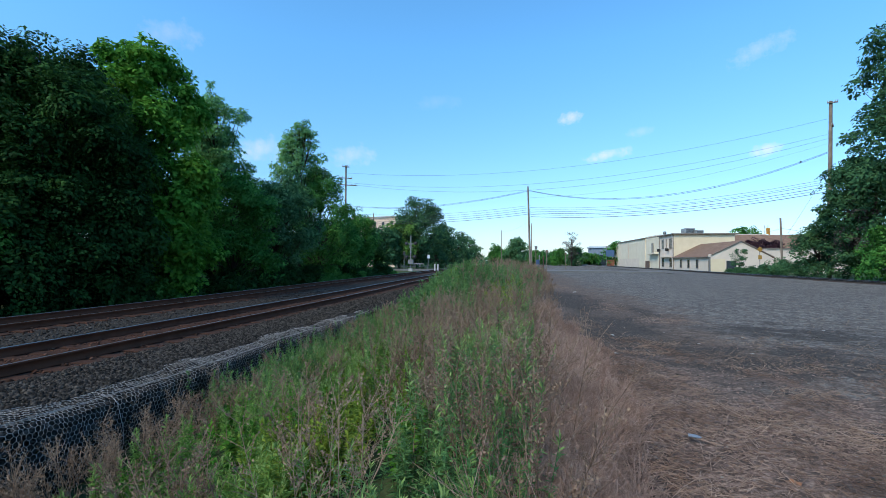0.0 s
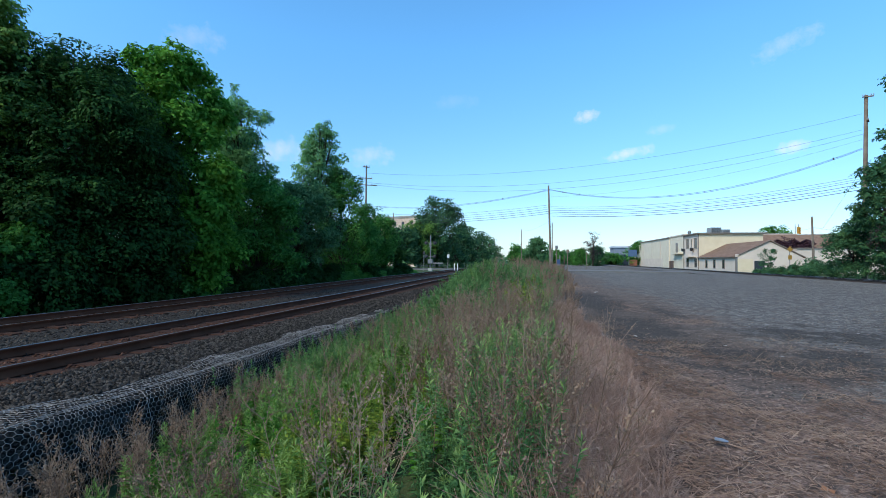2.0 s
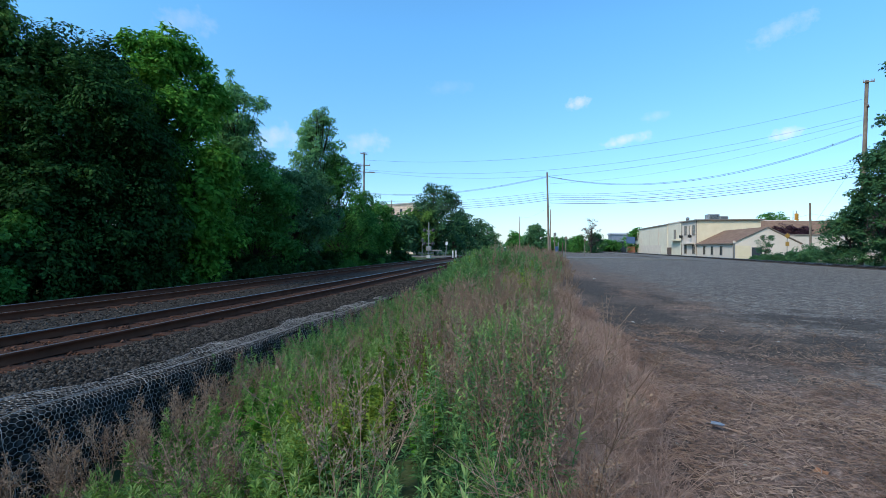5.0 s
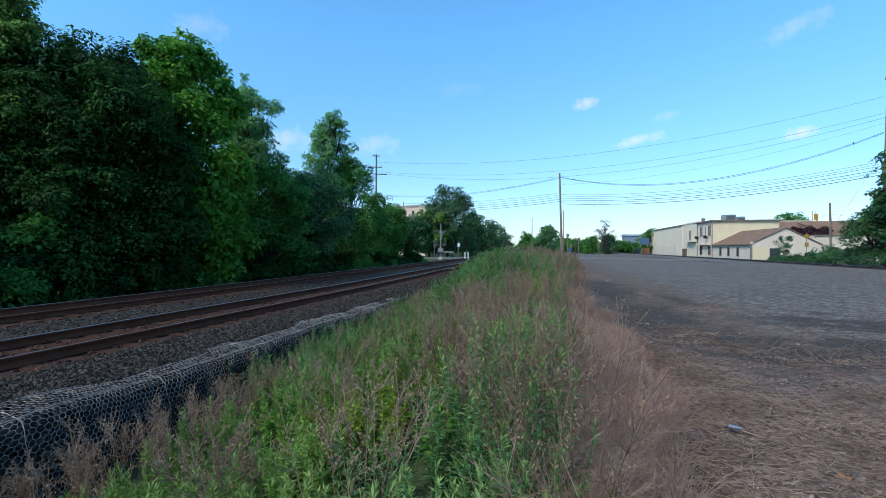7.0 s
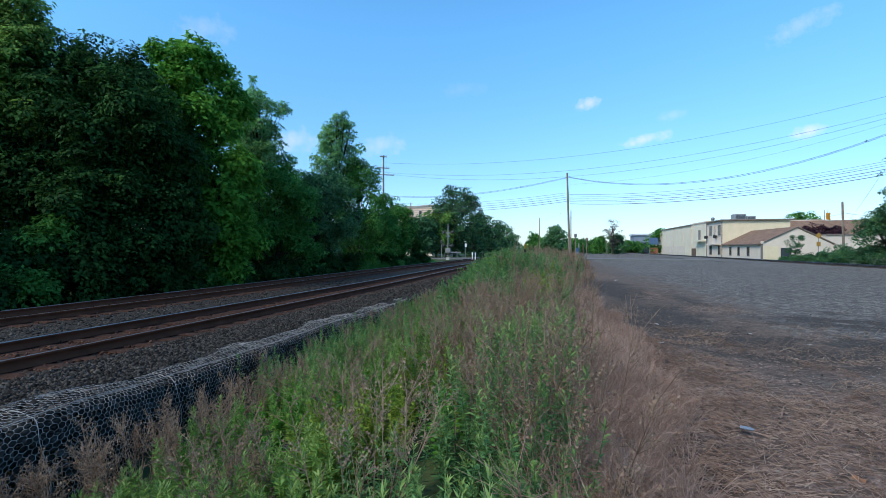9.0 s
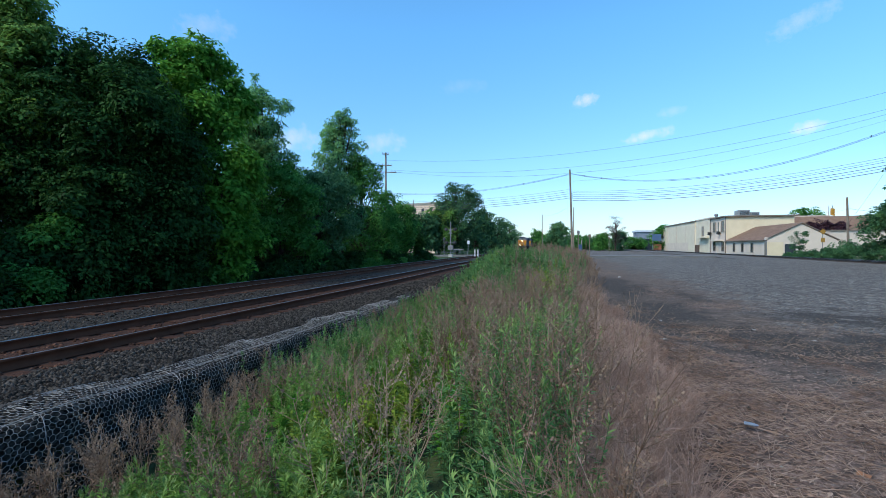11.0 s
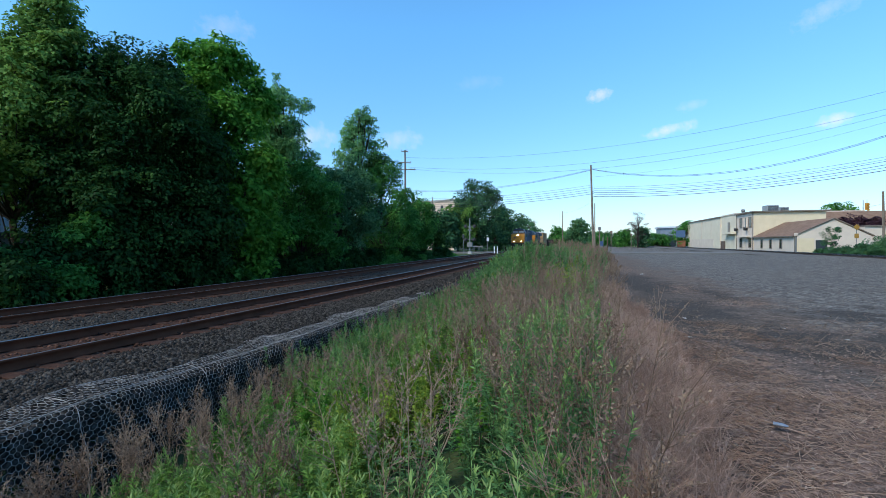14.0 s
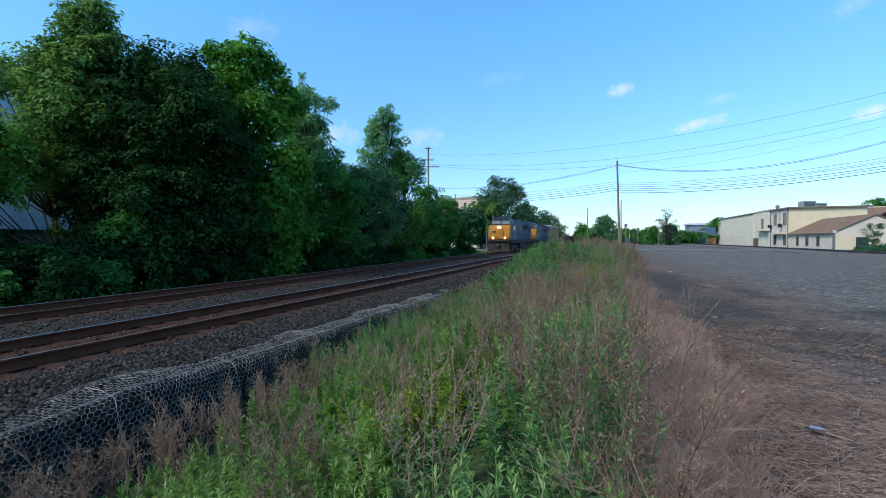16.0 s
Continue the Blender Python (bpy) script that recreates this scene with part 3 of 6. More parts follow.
# ---- gabion ----
def gabion():
    g = thing("gabion_wall", TRACK_FRAME @ pose(GABION_A, 0, -0.30), "low gabion wall of dark rocks in hexagonal wire netting", "gabion wall", kind="structure")
    rng = np.random.default_rng(11)

    def skin(b, u):
        """The netting's surface: u metres from the back of the top, over the rounded edge and down the face."""
        sag = 0.045 * np.sin(b * 1.9) + 0.03 * np.sin(b * 4.3 + 1) + 0.04 * np.sin(b * 0.7) - 0.06 * step(b, 6, 12) + 0.12 * np.exp(-((b - 3.9) / 0.45) ** 2) - 0.1 * np.exp(-((b - 3.0) / 0.5) ** 2)
        top, r = 0.55, 0.16
        arc = r * math.pi / 2
        w = np.clip((u - top) / arc, 0, 1) * math.pi / 2
        x = np.where(u < top, -0.55 - r + u, np.where(u < top + arc, -r + r * np.sin(w), 0.0))
        z = np.where(u < top, 0.02 * np.sin(u * 9), np.where(u < top + arc, -r + r * np.cos(w), -r - (u - top - arc)))
        x = x + np.where(u > top, 0.05 * np.sin((u - top) * 4.0 + b), 0)
        return np.stack([x + sag * (u > top * 0.4) * 0.8, b, z + sag * 0.45 + 0.03], -1)

    n = 15000
    b, u = 1.2 + 18 * rng.random(n) ** 1.2, 1.75 * rng.random(n)
    p = skin(b, u)
    s = rng.uniform(0.05, 0.12, n)
    p[:, 0] -= 0.07
    p[:, 2] -= 0.05
    part("rock_fill", mesh_of(*stones(p[:, 0], p[:, 1], p[:, 2], s, rng, 0.85)), M_ROCK, g, "dark angular fill rocks")["kind"] = "stuff"
    core = boxes((-0.75, -0.16, 1.0, 24, -1.3, -0.14))
    part("core", core, M_ROCK, g)
    cw, ch = 0.066, 0.08
    P, Q = [], []
    for j in range(int(15.5 / cw)):
        for k in range(int(1.72 / (ch * 0.75))):
            bc, uc = 1.2 + (j + 0.5 * (k % 2)) * cw, 0.02 + k * ch * 0.75
            c = [(bc + cw / 2, uc - ch / 4), (bc, uc - ch / 2), (bc - cw / 2, uc - ch / 4), (bc - cw / 2, uc + ch / 4)]
            for m in range(3):
                P.append(c[m])
                Q.append(c[m + 1])
    P, Q = np.array(P), np.array(Q)
    def warp(w):
        return w + np.stack([0.012 * np.sin(w[:, 1] * 17 + w[:, 0] * 5) + 0.01 * np.sin(w[:, 0] * 23), 0.011 * np.sin(w[:, 0] * 13 + w[:, 1] * 9)], -1)
    P, Q = warp(P), warp(Q)
    part("wire_netting", mesh_of(*strips(skin(P[:, 0], P[:, 1]), skin(Q[:, 0], Q[:, 1]), 0.0028, 0.0028)), M_WIRE, g, "galvanised hexagonal wire netting")
    # selvedge wires along the edge and down the joints of the baskets
    bb = np.arange(1.2, 16.8, 0.15)
    for u in (0.58, 0.02):
        e = skin(bb, np.full(len(bb), u))
        e[:, 2] += 0.012
        part("selvedge_wire", mesh_of(*tube(e, 0.005)), M_WIRE, g)
    uu = np.arange(0.02, 1.7, 0.08)
    for b in (3.7, 5.6, 7.6, 9.6, 11.6, 13.6, 15.6):
        e = skin(np.full(len(uu), b) + 0.03 * np.sin(uu * 6), uu)
        e[:, 0] += 0.012
        part("joint_wire", mesh_of(*tube(e, 0.004)), M_WIRE, g)


gabion()


# ---- trees ----
def tree(name, az, d, top, label, mat, clumps, leaf=0.24, count=30000, base=0.12, trunk=0.16, flat=1.0, seed=1, group="", bark=None, sink=0.0):
    """clumps: a function of the random source giving the crown's clumps as rows x, y, z, radius in tree space."""
    x, y = polar(az, d)
    a, b = x * CH - y * SH, x * SH + y * CH
    gz = float(ground_z(a, b)) - 0.05
    rng = np.random.default_rng(seed)
    h = top - gz
    t = thing(name, pose(x, y, gz), label, "shrub" if name == "shrub" else "tree", group)
    C = clumps(rng, h)
    if d < 50 and name == "tree":
        leaf = leaf * 0.9
    pieces = []
    if trunk > 0:
        knots = [np.array([0, 0, -0.1])]
        for k in range(1, 7):
            knots.append(np.array([rng.normal(0, 0.12) * k / 3, rng.normal(0, 0.12) * k / 3, h * 0.9 * k / 6]))
        for k in range(6):
            r0, r1 = trunk * (1 - k / 6.6), trunk * (1 - (k + 1) / 6.6)
            pieces.append(strips([knots[k]], [knots[k + 1]], r0 * 1.15, r1 * 1.15))
            pieces.append(strips([knots[k] + [0.0, 0, 0]], [knots[k + 1]], -r0, -r1))
        for cx, cy, cz, r in C[:: max(1, len(C) // 60)]:
            j = min(5, max(1, int(cz / h * 6 - 0.8)))
            s, e = knots[j], np.array([cx, cy, cz])
            m = s * 0.5 + e * 0.5 + [0, 0, -0.08 * np.linalg.norm(e - s)]
            pieces.append(strips([s, m], [m, e], [trunk * 0.32, trunk * 0.2], [trunk * 0.2, 0.012]))
        part("trunk", mesh_of(*joined(pieces)), bark or M_BARK, t, "dark bark trunk and limbs")
    w = C[:, 3] ** 2
    w = w / w.sum()
    # inner leaves fill the clumps, the rest lie in drooping sprays on their outsides
    inner = int(count * 0.3)
    idx = rng.choice(len(C), inner, p=w)
    dirs = unit(inner, rng)
    c = C[idx, :3] + dirs * (C[idx, 3] * (0.2 + 0.6 * rng.random(inner) ** 0.5))[:, None] * np.array([1, 1, flat])
    n = dirs * 0.7 + unit(inner, rng) * 0.6 + [0, 0, 0.45]
    along = unit(inner, rng) + dirs * 0.5 + [0, 0, -0.35]
    outer, per = count - inner, 26
    k = outer // per + 1
    idx = rng.choice(len(C), k, p=w)
    dirs = unit(k, rng) + [0, 0, 0.2]
    dirs /= np.linalg.norm(dirs, axis=1, keepdims=True)
    mids = C[idx, :3] + dirs * (C[idx, 3] * rng.uniform(0.6, 1.05, k))[:, None] * np.array([1, 1, flat])
    sn = dirs * 0.6 + unit(k, rng) * 0.25 + [0, 0, 0.7]
    sn /= np.linalg.norm(sn, axis=1, keepdims=True)
    su = np.cross(sn, unit(k, rng))
    su /= np.linalg.norm(su, axis=1, keepdims=True)
    sv = np.cross(sn, su)
    sr = C[idx, 3] * rng.uniform(0.3, 0.62, k)
    i = np.repeat(np.arange(k), per)[:outer]
    rho, ang = np.sqrt(rng.random(outer)) * sr[i], rng.random(outer) * 6.283
    ray = su[i] * np.cos(ang)[:, None] + sv[i] * np.sin(ang)[:, None]
    c2 = mids[i] + ray * rho[:, None] - sn[i] * (rho ** 2 / sr[i] * 0.35)[:, None] + rng.normal(scale=leaf * 0.2, size=(outer, 3))
    c, n = np.concatenate([c, c2]), np.concatenate([n, sn[i] + unit(outer, rng) * 0.4])
    along = np.concatenate([along, ray + unit(outer, rng) * 0.5 + [0, 0, -0.3]])
    L = leaf * rng.uniform(0.6, 1.25, count)
    v, f = blades(c, along, n, L, L * rng.uniform(0.45, 0.7, count))
    part("crown", mesh_of(v, f), mat, t)
    return t


def dome(r, lo, n, size=(0.5, 1.1), full=2.0):
    """A broad crown: clumps near the surface of an egg from lo*h to the top, some inside."""
    def make(rng, h):
        u = unit(n, rng)
        u /= (np.abs(u) ** full).sum(1, keepdims=True) ** (1 / full)
        k = rng.random(n) ** 0.35
        half = h * (1 - lo) / 2
        taper = 1 - 0.25 * u[:, 2:3]
        c = np.concatenate([u[:, :2] * r * k[:, None] * taper, (u[:, 2] * k * half * 0.97 + h * lo + half)[:, None]], 1)
        s = rng.uniform(*size, n)
        c[:, 2] = np.minimum(c[:, 2], h - s * 0.75)
        return np.concatenate([c, s[:, None]], 1)
    return make


def spire(r, lo, n, size=(0.4, 0.9), lean=0.0):
    """A tall, open crown in tiers along the stem."""
    def make(rng, h):
        z = lo + (1 - lo) * rng.random(n) ** 0.9
        width = r * np.sin(np.clip((1 - z) / (1 - lo), 0, 1) ** 0.6 * 2.6 + 0.25)
        ang = rng.random(n) * 6.283
        k = rng.random(n) ** 0.6
        c = np.stack([np.cos(ang) * width * k + lean * z, np.sin(ang) * width * k, z * h - 0.4], 1)
        return np.concatenate([c, rng.uniform(*size, n)[:, None]], 1)
    return make


ROW = "trees along the far track"
tree("tree", -59.8, 21, 7.0, "bright green tree overhanging the far track", M_BRIGHT, dome(2.4, 0.37, 60, (0.4, 0.8)), 0.22, 16000, seed=2, group=ROW)
tree("tree", -50.6, 25.5, 10.0, "olive green broadleaf tree before a grey shed", M_OLIVE, dome(3.0, 0.3, 100, (0.4, 0.9), 2.5), 0.2, 30000, seed=3, group=ROW)
tree("tree", -48.2, 25, 12.0, "olive green tree with feathery top shoots", M_OLIVE, dome(2.0, 0.3, 95, (0.4, 0.9)), 0.21, 32000, seed=4, group=ROW)
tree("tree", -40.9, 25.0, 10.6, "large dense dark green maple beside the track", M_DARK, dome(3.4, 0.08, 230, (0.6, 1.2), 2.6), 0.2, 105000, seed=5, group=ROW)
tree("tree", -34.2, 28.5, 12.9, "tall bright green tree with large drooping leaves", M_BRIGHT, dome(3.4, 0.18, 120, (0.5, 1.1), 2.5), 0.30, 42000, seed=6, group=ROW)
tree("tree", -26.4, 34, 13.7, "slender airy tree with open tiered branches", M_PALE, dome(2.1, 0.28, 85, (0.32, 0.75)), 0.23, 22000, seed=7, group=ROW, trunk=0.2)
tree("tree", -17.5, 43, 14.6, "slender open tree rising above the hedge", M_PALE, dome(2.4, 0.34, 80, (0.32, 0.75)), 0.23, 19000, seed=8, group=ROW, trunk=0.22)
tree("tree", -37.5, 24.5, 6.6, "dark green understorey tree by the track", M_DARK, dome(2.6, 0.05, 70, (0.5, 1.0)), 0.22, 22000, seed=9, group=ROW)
tree("tree", -30.4, 26.0, 7.4, "bright leafy understorey tree by the track", M_BRIGHT, dome(2.0, 0.04, 55, (0.4, 0.85)), 0.28, 21000, seed=10, group=ROW)
tree("tree", -24.6, 32, 7.4, "green understorey tree by the track", M_MID, dome(2.7, 0.04, 70, (0.45, 0.9)), 0.22, 22000, seed=12, group=ROW)
tree("tree", -20.2, 37, 8.9, "dense blue-green tree in the hedge row", M_BLUE, dome(3.0, 0.04, 75, (0.5, 1.0)), 0.22, 22000, seed=13, group=ROW)
tree("tree", -15.2, 44, 10.2, "dense green tree in the hedge row", M_MID, dome(3.4, 0.04, 80, (0.5, 1.1)), 0.23, 22000, seed=14, group=ROW)
tree("tree", -12.1, 52, 7.8, "rounded green tree at the end of the row", M_MID, dome(3.3, 0.04, 75, (0.5, 1.1)), 0.24, 20000, seed=15, group=ROW)
tree("tree", -9.6, 61, 5.8, "low dark tree at the end of the row", M_DARK, dome(2.9, 0.02, 60, (0.5, 1.0)), 0.26, 14000, seed=16, group=ROW)
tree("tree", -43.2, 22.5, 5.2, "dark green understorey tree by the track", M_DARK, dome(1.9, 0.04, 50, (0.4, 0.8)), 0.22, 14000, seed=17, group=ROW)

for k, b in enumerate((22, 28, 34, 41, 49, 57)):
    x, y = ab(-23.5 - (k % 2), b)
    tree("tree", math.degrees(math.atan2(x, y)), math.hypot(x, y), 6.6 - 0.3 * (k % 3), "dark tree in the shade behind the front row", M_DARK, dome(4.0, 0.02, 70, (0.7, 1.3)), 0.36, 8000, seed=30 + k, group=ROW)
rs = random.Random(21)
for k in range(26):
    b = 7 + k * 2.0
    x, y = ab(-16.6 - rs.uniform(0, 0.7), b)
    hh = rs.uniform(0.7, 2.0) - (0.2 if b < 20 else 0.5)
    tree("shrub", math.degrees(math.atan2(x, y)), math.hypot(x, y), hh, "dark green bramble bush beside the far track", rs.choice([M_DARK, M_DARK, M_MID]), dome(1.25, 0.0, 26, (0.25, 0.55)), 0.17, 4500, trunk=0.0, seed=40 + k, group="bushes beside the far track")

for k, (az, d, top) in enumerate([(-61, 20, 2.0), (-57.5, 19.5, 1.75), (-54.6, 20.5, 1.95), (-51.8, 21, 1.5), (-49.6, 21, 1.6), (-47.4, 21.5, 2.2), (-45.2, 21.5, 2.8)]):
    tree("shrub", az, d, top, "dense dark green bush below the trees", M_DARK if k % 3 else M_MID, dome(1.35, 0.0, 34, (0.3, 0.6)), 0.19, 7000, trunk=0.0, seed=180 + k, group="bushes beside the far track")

# distant trees: haze is put into the bluish leaf colours
FARG = "trees beyond the crossing"
tree("tree", -3.2, 100, 15.8, "tall rounded oak beyond the crossing", M_TEAL, dome(6.0, 0.06, 130, (0.9, 1.7)), 0.42, 22000, seed=70, group=FARG, trunk=0.3)
tree("tree", -5.5, 96, 10.6, "yellow-green tree beyond the crossing", M_OLIVE, dome(4.6, 0.04, 90, (0.8, 1.5)), 0.4, 14000, seed=71, group=FARG, trunk=0.25)
for k, (az, d, top, r, m) in enumerate([(-7.4, 92, 8.6, 3.6, M_TEAL), (-1.0, 118, 11.6, 5.0, M_TEAL), (0.4, 130, 11.2, 5.0, M_TEAL), (1.9, 152, 11.2, 5.2, M_TEAL), (3.3, 185, 11.6, 5.0, M_BLUE), (6.6, 200, 9.0, 3.2, M_MID),
                                       (9.2, 150, 9.2, 3.6, M_BLUE), (8.2, 190, 7.0, 4.0, M_MID), (11.2, 210, 6.5, 5.0, M_MID), (12.8, 220, 6.4, 5.0, M_BLUE), (14.3, 200, 6.8, 4.5, M_MID), (16.2, 190, 7.6, 4.0, M_BLUE), (17.8, 210, 5.2, 4.5, M_MID)]):
    tree("tree", az, d, top, "distant dark green tree on the skyline", m, dome(r, 0.02, 70, (0.9, 1.7)), 0.6, 5500, seed=80 + k, group=FARG, trunk=0.25)
tree("tree", 15.7, 185, 13.0, "bare-topped thin tree on the skyline", M_VINE, spire(3.6, 0.2, 40, (0.6, 1.2)), 0.3, 2500, seed=99, group=FARG, trunk=0.3)
tree("tree", 21.0, 175, 9.0, "rounded tree behind the blue-signed shop", M_MID, dome(5.0, 0.1, 50, (0.8, 1.6)), 0.6, 4000, seed=100, group=FARG, trunk=0.25)
tree("tree", 33.6, 150, 11.6, "small tree behind the brown roof", M_MID, dome(4.5, 0.2, 50, (0.8, 1.6)), 0.5, 4000, seed=101, group=FARG, trunk=0.25)

RIGHTG = "trees across the lot"
tree("tree", 47.7, 57, 25.5, "very tall dense blue-green tree across the lot", M_TEAL, dome(6.5, 0.03, 230, (0.8, 1.7), 2.1), 0.32, 75000, seed=110, group=RIGHTG, trunk=0.4)
tree("tree", 42.2, 57.1, 13.23, "ivy-covered tree with patches of dead vine", M_TEAL, dome(2.3, 0.02, 90, (0.5, 1.0)), 0.28, 20000, seed=111, group=RIGHTG, trunk=0.2)
tree("tree", 42.3, 56.5, 9.72, "mass of brown dead vine on a tree", M_VINE, dome(1.5, 0.15, 50, (0.4, 0.8)), 0.2, 4500, seed=112, group=RIGHTG, trunk=0.1)
tree("tree", 39.6, 61.4, 7.28, "green bush tree across the lot", M_TEAL, dome(2.2, 0.02, 60, (0.5, 0.9)), 0.26, 9000, seed=113, group=RIGHTG, trunk=0.1)
tree("tree", 44.6, 53.7, 4.76, "bright green bush at the lot's far edge", M_MID, dome(2.4, 0.02, 60, (0.5, 0.9)), 0.26, 9000, seed=114, group=RIGHTG, trunk=0.1)
tree("tree", 33.0, 77, 4.0, "young feathery sapling before the cream wall", M_TEAL, spire(1.1, 0.05, 34, (0.2, 0.4)), 0.16, 3200, seed=115, group=RIGHTG, trunk=0.05)
for k, (az, d, top, r) in enumerate([(32.9, 76.1, 0.9, 1.66), (34.1, 73.0, 1.1, 2.06), (35.5, 69.3, 1.3, 2.06), (36.8, 66.3, 1.6, 2.21), (38.2, 63.5, 2.0, 2.34), (40.4, 59.4, 2.2, 2.48), (36.2, 67.3, 2.2, 1.79)]):
    tree("shrub", az, d, top, "green bush behind the lot track", M_TEAL if k % 3 else M_BLUE, dome(r, 0.0, 26, (0.3, 0.55)), 0.15, 5000, trunk=0.0, seed=120 + k, group="bushes behind the lot track")
for k, (az, d) in enumerate([(34.3, 121), (35.2, 122), (36.1, 123)]):
    tree("shrub", az, d, 7.2 - 0.3 * k, "dark purple-leaved ornamental tree", M_PURPLE, dome(1.5, 0.3, 34, (0.5, 0.9)), 0.36, 3000, trunk=0.08, seed=140 + k, group="purple trees by the brown roof")


def far_woods():
    rng = np.random.default_rng(5)
    n = 20000
    az = np.radians(rng.uniform(-75, 75, n))
    d = rng.uniform(300, 340, n)
    top = np.array([4.2 + 2.6 * noise.noise((q * 22, 0, 1)) + 1.5 * noise.noise((q * 90, 0, 5)) for q in az])
    z = -0.5 + rng.random(n) ** 0.7 * (top + 0.5)
    c = np.stack([d * np.sin(az), d * np.cos(az), z], 1)
    dirs = unit(n, rng)
    v, f = blades(c, unit(n, rng), dirs + [0, -0.6, 0.4], rng.uniform(1.0, 2.2, n), rng.uniform(0.8, 1.6, n))
    tagged(part("far_woods", mesh_of(v, f), M_BLUE), "distant dark green woods along the horizon", "woods", kind="stuff")


far_woods()

# ---- weeds ----
def weed_spots(n, a0, a1, b0, b1, rng, power=1.0, bunch=1, spread=0.09):
    """Places of n stems; they stand in bunches round a common root."""
    m = n // bunch
    a = np.repeat(rng.uniform(a0, a1, m), bunch)
    b = np.repeat(b0 + (b1 - b0) * rng.random(m) ** power, bunch)
    if bunch > 1:
        a, b = a + rng.normal(scale=spread, size=len(a)), b + rng.normal(scale=spread, size=len(b))
    return a, b


def clump_mask(a, b, scale, seed):
    return np.array([noise.noise((x * scale, y * scale, seed)) for x, y in zip(a, b)])


def leafy_plants(a, b, height, per, leaf, rng, droop=0.25, slim=0.17):
    """Upright stems set with narrow leaves."""
    n = len(a)
    p = np.stack([a, b, ground_z(a, b) - 0.03], 1)
    tilt = rng.normal(scale=0.15, size=(n, 3)) + [0, 0, 1]
    tilt /= np.linalg.norm(tilt, axis=1, keepdims=True)
    stems = strips(p, p + tilt * height[:, None], 0.005, 0.002)
    i = np.repeat(np.arange(n), per)
    k = rng.random(len(i)) ** 0.6
    order = np.argsort(k)
    i, k = i[order], k[order]
    c = p[i] + tilt[i] * (height[i] * (0.1 + 0.9 * k))[:, None]
    ang = rng.random(len(i)) * 6.283
    rise = 0.1 + 0.55 * k + 1.4 * np.maximum(k - 0.85, 0) / 0.15 - droop * rng.random(len(i))
    along = np.stack([np.cos(ang), np.sin(ang), rise], 1)
    L = leaf * rng.uniform(0.6, 1.25, len(i)) * (1.2 - 0.6 * k)
    leaves = blades(c, along, np.array([[0, 0, 1.0]]) + rng.normal(scale=0.35, size=(len(i), 3)), L, L * slim * rng.uniform(0.8, 1.4, len(i)))
    return joined([stems, leaves]), int((k > 0.86).sum())


def dry_plants(a, b, height, twigs, rng, spread=0.5, fluff=0, thick=1.0, reach=(0.12, 0.34), sway=0.22):
    """Dead stalks with fine side twigs, some with seed heads."""
    n = len(a)
    p = np.stack([a, b, ground_z(a, b) - 0.03], 1)
    tilt = rng.normal(scale=sway, size=(n, 3)) + [0, 0, 1]
    tilt /= np.linalg.norm(tilt, axis=1, keepdims=True)
    tip = p + tilt * height[:, None]
    out = [strips(p, tip, 0.0045 * thick, 0.002 * thick)]
    i = np.repeat(np.arange(n), twigs)
    k = 0.3 + 0.7 * rng.random(len(i)) ** 0.6
    s = p[i] + tilt[i] * (height[i] * k)[:, None]
    d = unit(len(i), rng) * spread + tilt[i] * 0.6
    e = s + d * (height[i] * rng.uniform(*reach, len(i)))[:, None]
    out.append(strips(s, e, 0.0024 * thick, 0.0014 * thick))
    s2 = s + (e - s) * 0.6
    e2 = s2 + (unit(len(i), rng) * 0.5 + d * 0.5) * (height[i] * 0.14)[:, None]
    out.append(strips(s2, e2, 0.0018 * thick, 0.001 * thick))
    if fluff:
        # seed heads along the outer half of the twigs that grow near the top
        m = np.flatnonzero(k > 0.62)
        q = np.repeat(m, fluff)
        c = s[q] + (e[q] - s[q]) * (0.35 + 0.7 * rng.random((len(q), 1))) + rng.normal(scale=0.008, size=(len(q), 3))
        size = 0.02 * max(1.0, thick * 0.8) * rng.uniform(0.6, 1.3, len(q))
        out.append(blades(c, unit(len(q), rng) + [0, 0, 0.6], unit(len(q), rng), size, size * 0.6))
    return joined(out)


def stuff(name, data, mat, label, category, bright=True):
    tips = 0
    if isinstance(data[1], int):
        data, tips = data
    ob = part(name, mesh_of(*data), mat)
    if tips and bright and mat in (M_WEED, M_WEEDB):
        ob.data.materials.append(M_TIP)
        k = np.zeros(len(ob.data.polygons), np.int32)
        k[-tips:] = 1
        ob.data.polygons.foreach_set("material_index", k)
    ob.matrix_world = TRACK_FRAME
    return tagged(ob, label, category, kind="stuff")


def right_edge(b):
    """Where the green weeds end on the lot's side."""
    return np.interp(b, [0, 3, 5, 8, 14, 22, 35, 60, 80], [0.0, 0.08, 0.12, 0.1, 0.45, 1.0, 1.7, 2.6, 3.0])


